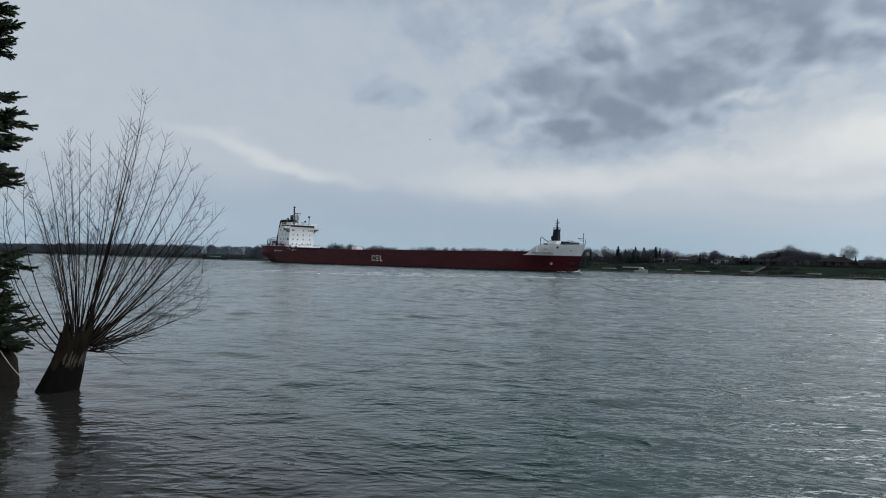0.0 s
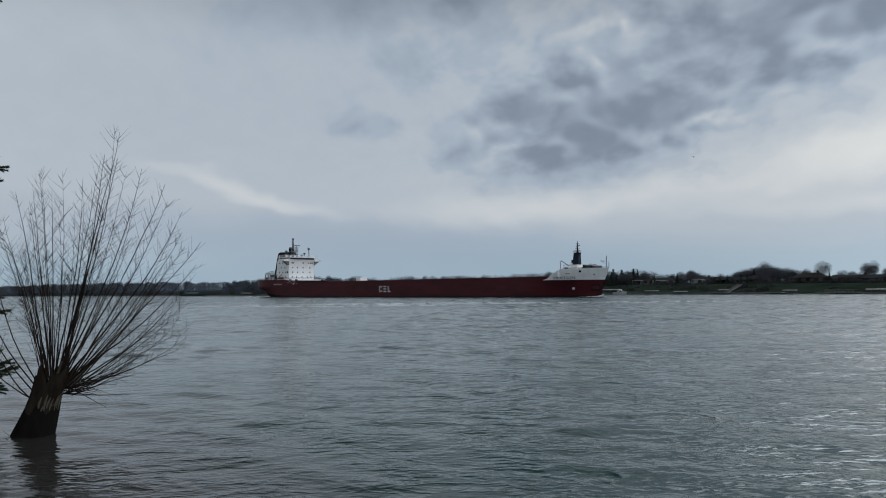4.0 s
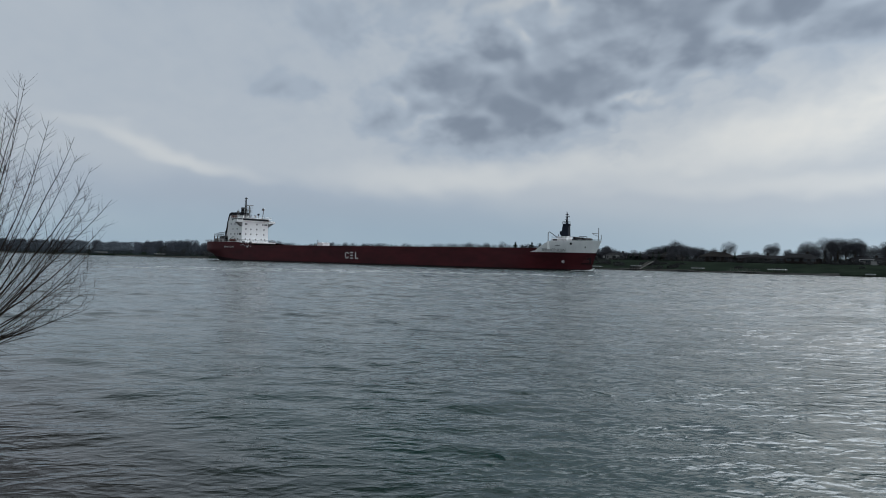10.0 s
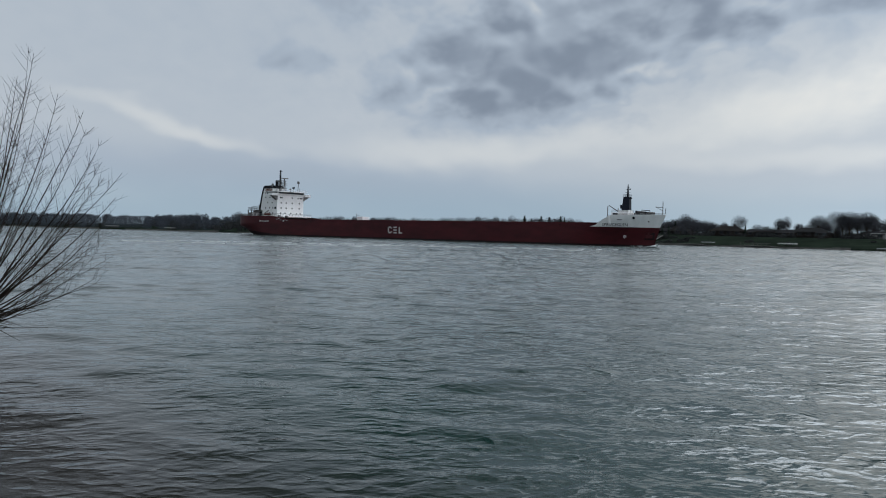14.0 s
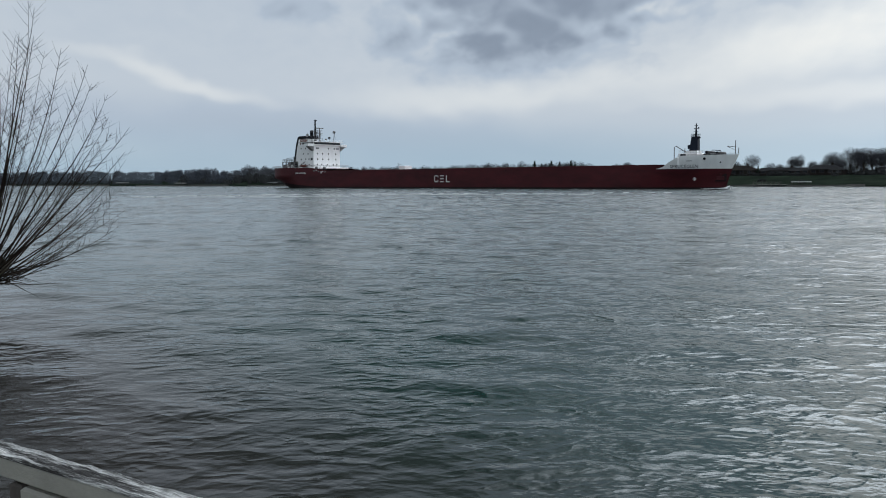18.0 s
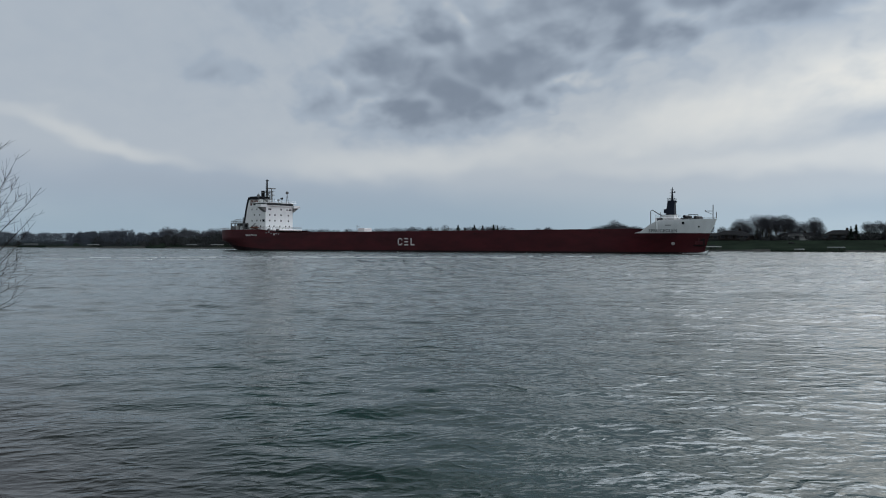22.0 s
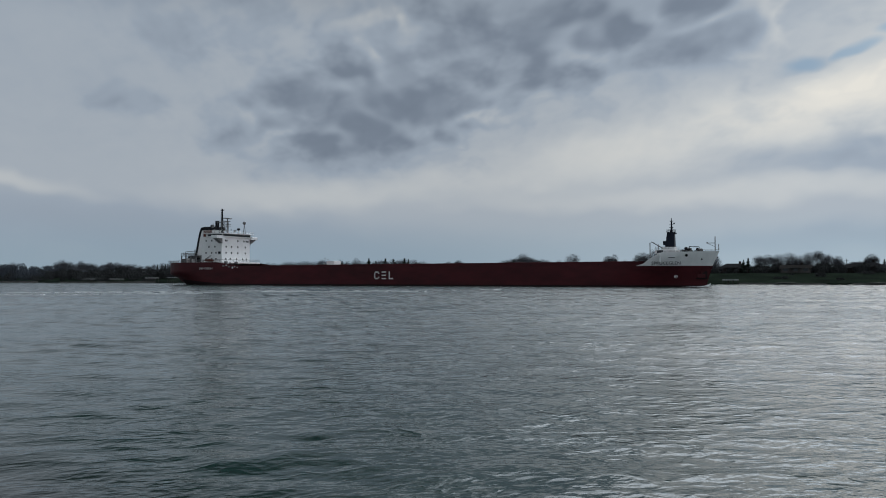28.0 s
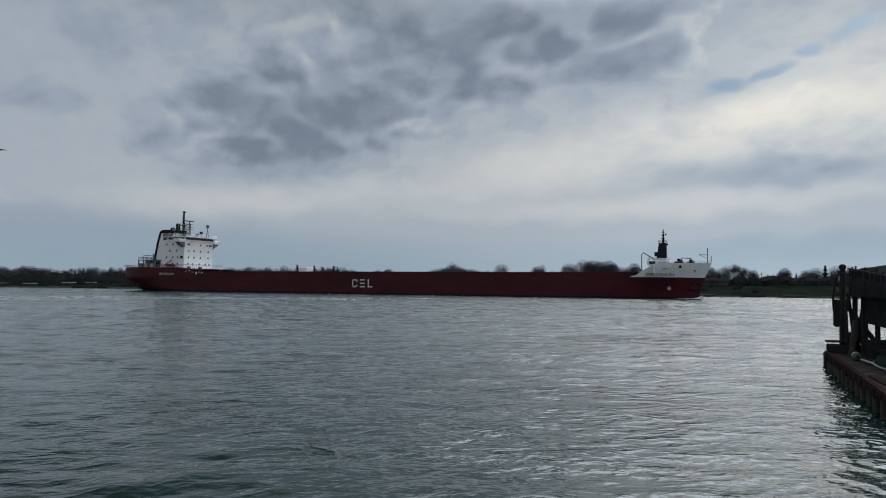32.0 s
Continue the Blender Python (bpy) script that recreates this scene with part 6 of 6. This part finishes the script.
HOUSES = [
    (13.1, 40, 11, 3.0, WALL_TAN, ROOF_B, "low tan house with brown roof among far trees", False, 3),
    (14.6, 42, 14, 2.8, WALL_WHITE, ROOF, "long low white house on the far bank", False, 3),
    (17.2, 40, 12, 2.8, WALL_WHITE, ROOF, "low white bungalow with grey roof on the far bank", False, 3),
    (19.2, 42, 16, 2.7, WALL_TAN, ROOF, "long tan ranch house on the far bank", False, 2),
    (20.9, 44, 12, 2.8, WALL_TAN, ROOF_B, "tan ranch house with brown roof on the far bank", True, 2),
    (24.05, 38, 14, 3.0, WALL_BRICK, ROOF_B, "brown brick house with a hipped roof on the far bank", True, 2),
    (26.75, 40, 18, 2.6, WALL_BRICK, ROOF, "long low brick house on the far bank", False, 2),
    (29.25, 36, 16, 2.6, WALL_BRICK, ROOF, "wide house with a tall dark hipped roof on the far bank", True, 1),
    (33.45, 42, 12, 2.4, WALL_WHITE, ROOF, "low pale garage under tall bare trees", False, 2),
    (35.95, 36, 13, 2.5, WALL_BRICK, ROOF, "dark hipped-roof house on the far bank", True, 1),
    (39.9, 30, 11, 2.6, WALL_TAN, ROOF_B, "tan cottage among trees on the far bank", False, 2),
    (44.0, 38, 18, 2.6, WALL_BRICK, ROOF, "long dark brick house on the far bank", True, 1),
    (46.0, 36, 13, 2.6, WALL_TAN, ROOF, "tan house behind trees on the far bank", False, 2),
    (-5.75, 34, 13, 3.2, WALL_WHITE, ROOF, "white house among trees on the far bank", False, 3),
    (-16.3, 24, 12, 4.6, WALL_TAN, ROOF, "two-storey tan house on the distant bank", False, 2),
    (-13.9, 30, 12, 4.2, WALL_TAN, ROOF_B, "tan house on the distant bank", False, 2),
    (-11.6, 26, 12, 3.2, WALL_TAN, ROOF, "low tan house on the distant bank", False, 2),
]
for az0, back, wid, hgt, wall, roof, label, hip, lit in HOUSES:
    gable_house(az0, back, wid, hgt, wall, roof, label, hip, lit, rise=2.3 if hip else 1.5)


# ---------------------------------------------------------------- far bank: docks, hoists and boats
def boat_hoist(azimuth, width, height, label, boat=False, posts=4):
    base = far_shore(along_at(azimuth, -5), -5, 0)
    m = Matrix.Translation(base) @ Matrix.Rotation(radians(-SHORE_AZ), 4, "Z")
    h = thing("boat_hoist", m, label, "boat hoist", "boat hoists along the far bank")
    w = width / 2
    rings = [[(-w, -1.6, height - 0.35), (-w, -1.4, height), (-w, 1.4, height), (-w, 1.6, height - 0.35)], [(w, -1.6, height - 0.35), (w, -1.4, height), (w, 1.4, height), (w, 1.6, height - 0.35)]]
    part("canopy", Shape().loft(rings).add(rings[0] + rings[1], [(0, 1, 2, 3), (7, 6, 5, 4)]), WALL_WHITE if width > 6.4 else CANOPY_DULL, h, "white canopy")
    for i in range(posts):
        x = -w + 0.2 + (width - 0.4) * i / (posts - 1)
        for y in (-1.5, 1.36):
            part("hoist_post", Shape().box(x - 0.07, x + 0.07, y, y + 0.14, -1, height - 0.3), TIMBER_OLD, h)
    return h


def motor_boat(azimuth, length, label):
    base = far_shore(along_at(azimuth, -6.5), -6.5, 0.25)
    m = Matrix.Translation(base) @ Matrix.Rotation(radians(-SHORE_AZ), 4, "Z")
    b = thing("motor_boat", m, label, "motor boat")
    rings = []
    for i in range(9):
        t = i / 8
        w = 1.25 * (1 - max(0, t - 0.45) ** 2 / 0.34)
        rings.append([(-length / 2 + length * t, -w, 0.9 + 0.4 * t), (-length / 2 + length * t * 0.97, -w * 0.7, -0.3), (-length / 2 + length * t * 0.97, w * 0.7, -0.3), (-length / 2 + length * t, w, 0.9 + 0.4 * t)])
    part("hull", Shape().loft(rings, False, True), WALL_WHITE, b, "white hull")
    part("cabin", Shape().loft([[(-1.0, -0.9, 0.9), (1.6, -0.8, 1.1), (1.6, 0.8, 1.1), (-1.0, 0.9, 0.9)], [(-0.8, -0.8, 1.9), (0.6, -0.7, 1.9), (0.6, 0.7, 1.9), (-0.8, 0.8, 1.9)]], True, True), WALL_WHITE, b)
    part("windscreen", Shape().box(0.2, 1.3, -0.84, 0.84, 1.25, 1.65), DARK_GLASS, b)


def shore_dock(azimuth, length, label, rails=False):
    base = far_shore(along_at(azimuth, -4), -4, 0)
    m = Matrix.Translation(base) @ Matrix.Rotation(radians(-SHORE_AZ), 4, "Z")
    d = thing("shore_dock", m, label, "dock", "docks along the far bank")
    part("deck", Shape().box(-length / 2, length / 2, -1, 4.4, 0.65, 0.85, 0.02), DOCK_PALE, d)
    for i in range(int(length / 1.6) + 1):
        x = -length / 2 + i * 1.6
        part("pile", Shape().box(x - 0.1, x + 0.1, -1.0, -0.8, -1, 1.9 if rails else 1.0), DOCK_PALE, d)
    if rails:
        part("hand_rail", Shape().box(-length / 2, length / 2, -1.0, -0.85, 1.75, 1.9), DOCK_PALE, d)


for az0, wid, hgt, label in (
        (9.5, 6.0, 1.9, "small white-roofed boat hoist on the far bank"), (11.15, 9.0, 2.6, "wide white-roofed boat hoist on the far bank"), (13.95, 5.5, 2.0, "white-roofed boat hoist on the far bank"),
        (15.9, 5.0, 1.6, "low white-roofed boat hoist on the far bank"), (18.75, 3.6, 2.2, "narrow boat hoist by the far seawall"), (22.95, 4.6, 1.9, "flat white-roofed boat hoist on the far bank"),
        (28.05, 6.5, 2.1, "bright white-roofed boat hoist on the far bank"), (33.6, 3.0, 1.2, "low white hoist by the far seawall"), (35.8, 5.5, 2.0, "white-roofed boat hoist by the far seawall"),
        (-7.2, 8.0, 2.4, "white boat shelter on the distant bank"), (-4.95, 7.0, 3.0, "white boat shelter on the distant bank"), (-8.9, 6.0, 2.4, "white boat shelter on the distant bank"), (-18.9, 14.0, 2.6, "long white boat shelter on the distant bank"), (-15.2, 9.0, 2.2, "white boat shelter on the distant bank"), (-3.6, 5.0, 3.2, "small white shelter on the distant bank")):
    boat_hoist(az0, wid, hgt, label)
motor_boat(11.75, 6.4, "white motor boat moored by the far hoist")
shore_dock(26.05, 11.0, "pale railed timber dock on the far bank", True)
shore_dock(18.3, 8.0, "timber dock on the far bank")
shore_dock(21.9, 7.0, "timber dock on the far bank")
shore_dock(45.0, 8.0, "low timber dock on the far bank")
shore_dock(39.3, 6.0, "low timber dock on the far bank")


def flight_of_steps(azimuth, label):
    base = far_shore(along_at(azimuth, 1), 1, 0.7)
    m = Matrix.Translation(base) @ Matrix.Rotation(radians(-SHORE_AZ), 4, "Z")
    t = thing("bank_steps", m, label, "steps")
    for i in range(14):
        part("tread", Shape().box(-1.0, 1.0, i * 1.1, i * 1.1 + 1.2, i * 0.26 - 0.3, i * 0.26 + 0.12), DOCK_PALE, t)


flight_of_steps(18.8, "pale timber steps up the far bank")
for az0, hgt in ((9.4, 9.0), (42.95, 7.0)):
    b = far_shore(along_at(az0, 58), 58, bank_height(58) - 0.3)
    p = thing("utility_pole", Matrix.Translation(b), "thin wooden utility pole behind far houses", "utility pole")
    part("pole", Shape().tube([(0, 0, 0), (0, 0, hgt)], [0.16, 0.11], 6), TRUNK_FAR, p)
    part("crossarm", Shape().box(-1.1, 1.1, -0.06, 0.06, hgt - 0.9, hgt - 0.75), TRUNK_FAR, p)


# ---------------------------------------------------------------- birds
def bird(name, label, span, mat, mat2):
    b = thing(name, Matrix.Identity(4), label, "bird", "birds in flight")
    ln = span * 0.62
    rings = []
    for t, r in ((0.0, 0.01), (0.08, 0.10), (0.3, 0.19), (0.55, 0.17), (0.75, 0.08), (0.9, 0.05), (1.0, 0.045)):
        rings.append([(ln * (t - 0.4), math.cos(a) * r * ln * 0.5, math.sin(a) * r * ln * 0.45) for a in [2 * math.pi * i / 8 for i in range(8)]])
    body = part("body", Shape().loft(rings, True, True), mat, b, "", True)
    part("head", Shape().ball((ln * 0.62, 0, ln * 0.012), ln * 0.05, 8, 6).tube([(ln * 0.65, 0, 0), (ln * 0.73, 0, -ln * 0.01)], [ln * 0.02, ln * 0.006], 5), mat2, body, "", True)
    part("tail", Shape().add([(-ln * 0.36, -0.03, 0), (-ln * 0.36, 0.03, 0), (-ln * 0.56, 0.09, 0.0), (-ln * 0.58, 0, 0.01), (-ln * 0.56, -0.09, 0.0), (-ln * 0.38, 0, 0.03)], [(0, 5, 4), (5, 3, 4), (5, 2, 3), (5, 1, 2), (0, 4, 3, 2, 1)]), mat, body)
    wings = []
    for side in (-1, 1):
        w = span / 2
        pts = []
        for y, x0, x1, th in ((0.0, 0.10, -0.13, 0.03), (0.35, 0.14, -0.12, 0.022), (0.7, 0.10, -0.10, 0.012), (0.92, 0.01, -0.10, 0.006), (1.0, -0.06, -0.10, 0.003)):
            pts.append([(x0 * span, side * y * w, 0), ((x0 + x1) / 2 * span, side * y * w, th * span), (x1 * span, side * y * w, 0), ((x0 + x1) / 2 * span, side * y * w, -th * 0.3 * span)])
        wg = part("wing", Shape().loft(pts, True, True), mat, b)
        wg.location = (ln * 0.05, side * ln * 0.05, ln * 0.04)
        wings.append((wg, side))
    return b, wings


GOOSE_A, WINGS_A = bird("goose", "dark long-necked goose in level flight over the river", 1.25, FEATHER_DARK, FEATHER_DARK)
GOOSE_B, WINGS_B = bird("goose", "dark long-necked goose in level flight over the river", 1.25, FEATHER_DARK, FEATHER_DARK)
GULL, WINGS_G = bird("gull", "grey gull gliding high over the river", 1.1, FEATHER_PALE, FEATHER_PALE)


def seen_at(azimuth, elevation, ground):
    a = radians(azimuth)
    return Vector((ground * math.sin(a), ground * math.cos(a), EYE[2] + ground * math.tan(radians(elevation))))


def flight_rows(sight):
    """Poses along a list of (seconds, azimuth, elevation, distance), heading the way it flies."""
    pts = [(t, seen_at(a, e, g)) for t, a, e, g in sight]
    v0 = (pts[1][1] - pts[0][1]) / (pts[1][0] - pts[0][0])
    v1 = (pts[-1][1] - pts[-2][1]) / (pts[-1][0] - pts[-2][0])
    if pts[0][0] > 0:
        pts.insert(0, (0.0, pts[0][1] - v0 * pts[0][0]))
    if pts[-1][0] < 32:
        pts.append((32.0, pts[-1][1] + v1 * (32.0 - pts[-1][0])))
    rows = []
    for i, (t, p) in enumerate(pts):
        d = pts[min(i + 1, len(pts) - 1)][1] - pts[max(i - 1, 0)][1]
        rows.append((t, Matrix.Translation(p) @ Matrix.Rotation(math.atan2(d.y, d.x), 4, "Z")))
    return rows


def flap(wings, t0, t1, step, low, high):
    for wg, side in wings:
        rows, t, i = [], t0, 0
        place = Matrix.Translation(wg.location)
        rows.append((0.0, place))
        while t <= t1 + 1e-6:
            if t > 0:
                rows.append((round(t, 2), place @ Matrix.Rotation(radians((high if i % 2 else low) * side), 4, "X")))
            t += step
            i += 1
        if rows[-1][0] < 32.0:
            rows.append((32.0, place))
        walk(wg, rows)


def motions():
    rows = [(t, ship_pose(t)) for t in range(0, 33, 2)]
    walk(SHIP, rows)
    walk(WASH, rows)
    walk(WATER_OB, [(0.0, pose(0, 0, 0)), (16.0, pose(-1.6, -2.6, 0)), (32.0, pose(-3.2, -5.2, 0))])
    walk(GOOSE_A, flight_rows([(28.5, 39.23, 18.13, 46), (29.0, 29.37, 16.11, 52), (29.5, 20.71, 14.52, 58), (30.0, 12.94, 13.08, 65), (30.6, 4.9, 11.69, 73), (31.0, 0.43, 10.65, 79), (31.6, -5.43, 9.75, 87), (32.0, -9.5, 9.0, 93)]))
    walk(GOOSE_B, flight_rows([(28.5, 39.93, 16.81, 47), (29.0, 30.25, 15.12, 53), (29.5, 21.47, 13.65, 59), (30.0, 13.58, 12.54, 66), (30.6, 5.46, 11.34, 74), (31.0, 0.74, 10.45, 80), (31.6, -5.27, 9.13, 88), (32.0, -9.1, 8.41, 94)]))
    walk(GULL, flight_rows([(4.5, 20.3, 9.1, 190), (5.0, 23.8, 9.0, 186), (5.5, 27.4, 8.8, 183)]))
    flap(WINGS_A, 28.0, 32.0, 0.1, -28, 32)
    flap(WINGS_B, 28.05, 32.0, 0.1, 34, -24)
    flap(WINGS_G, 4.0, 7.0, 0.2, -12, 16)


motions()
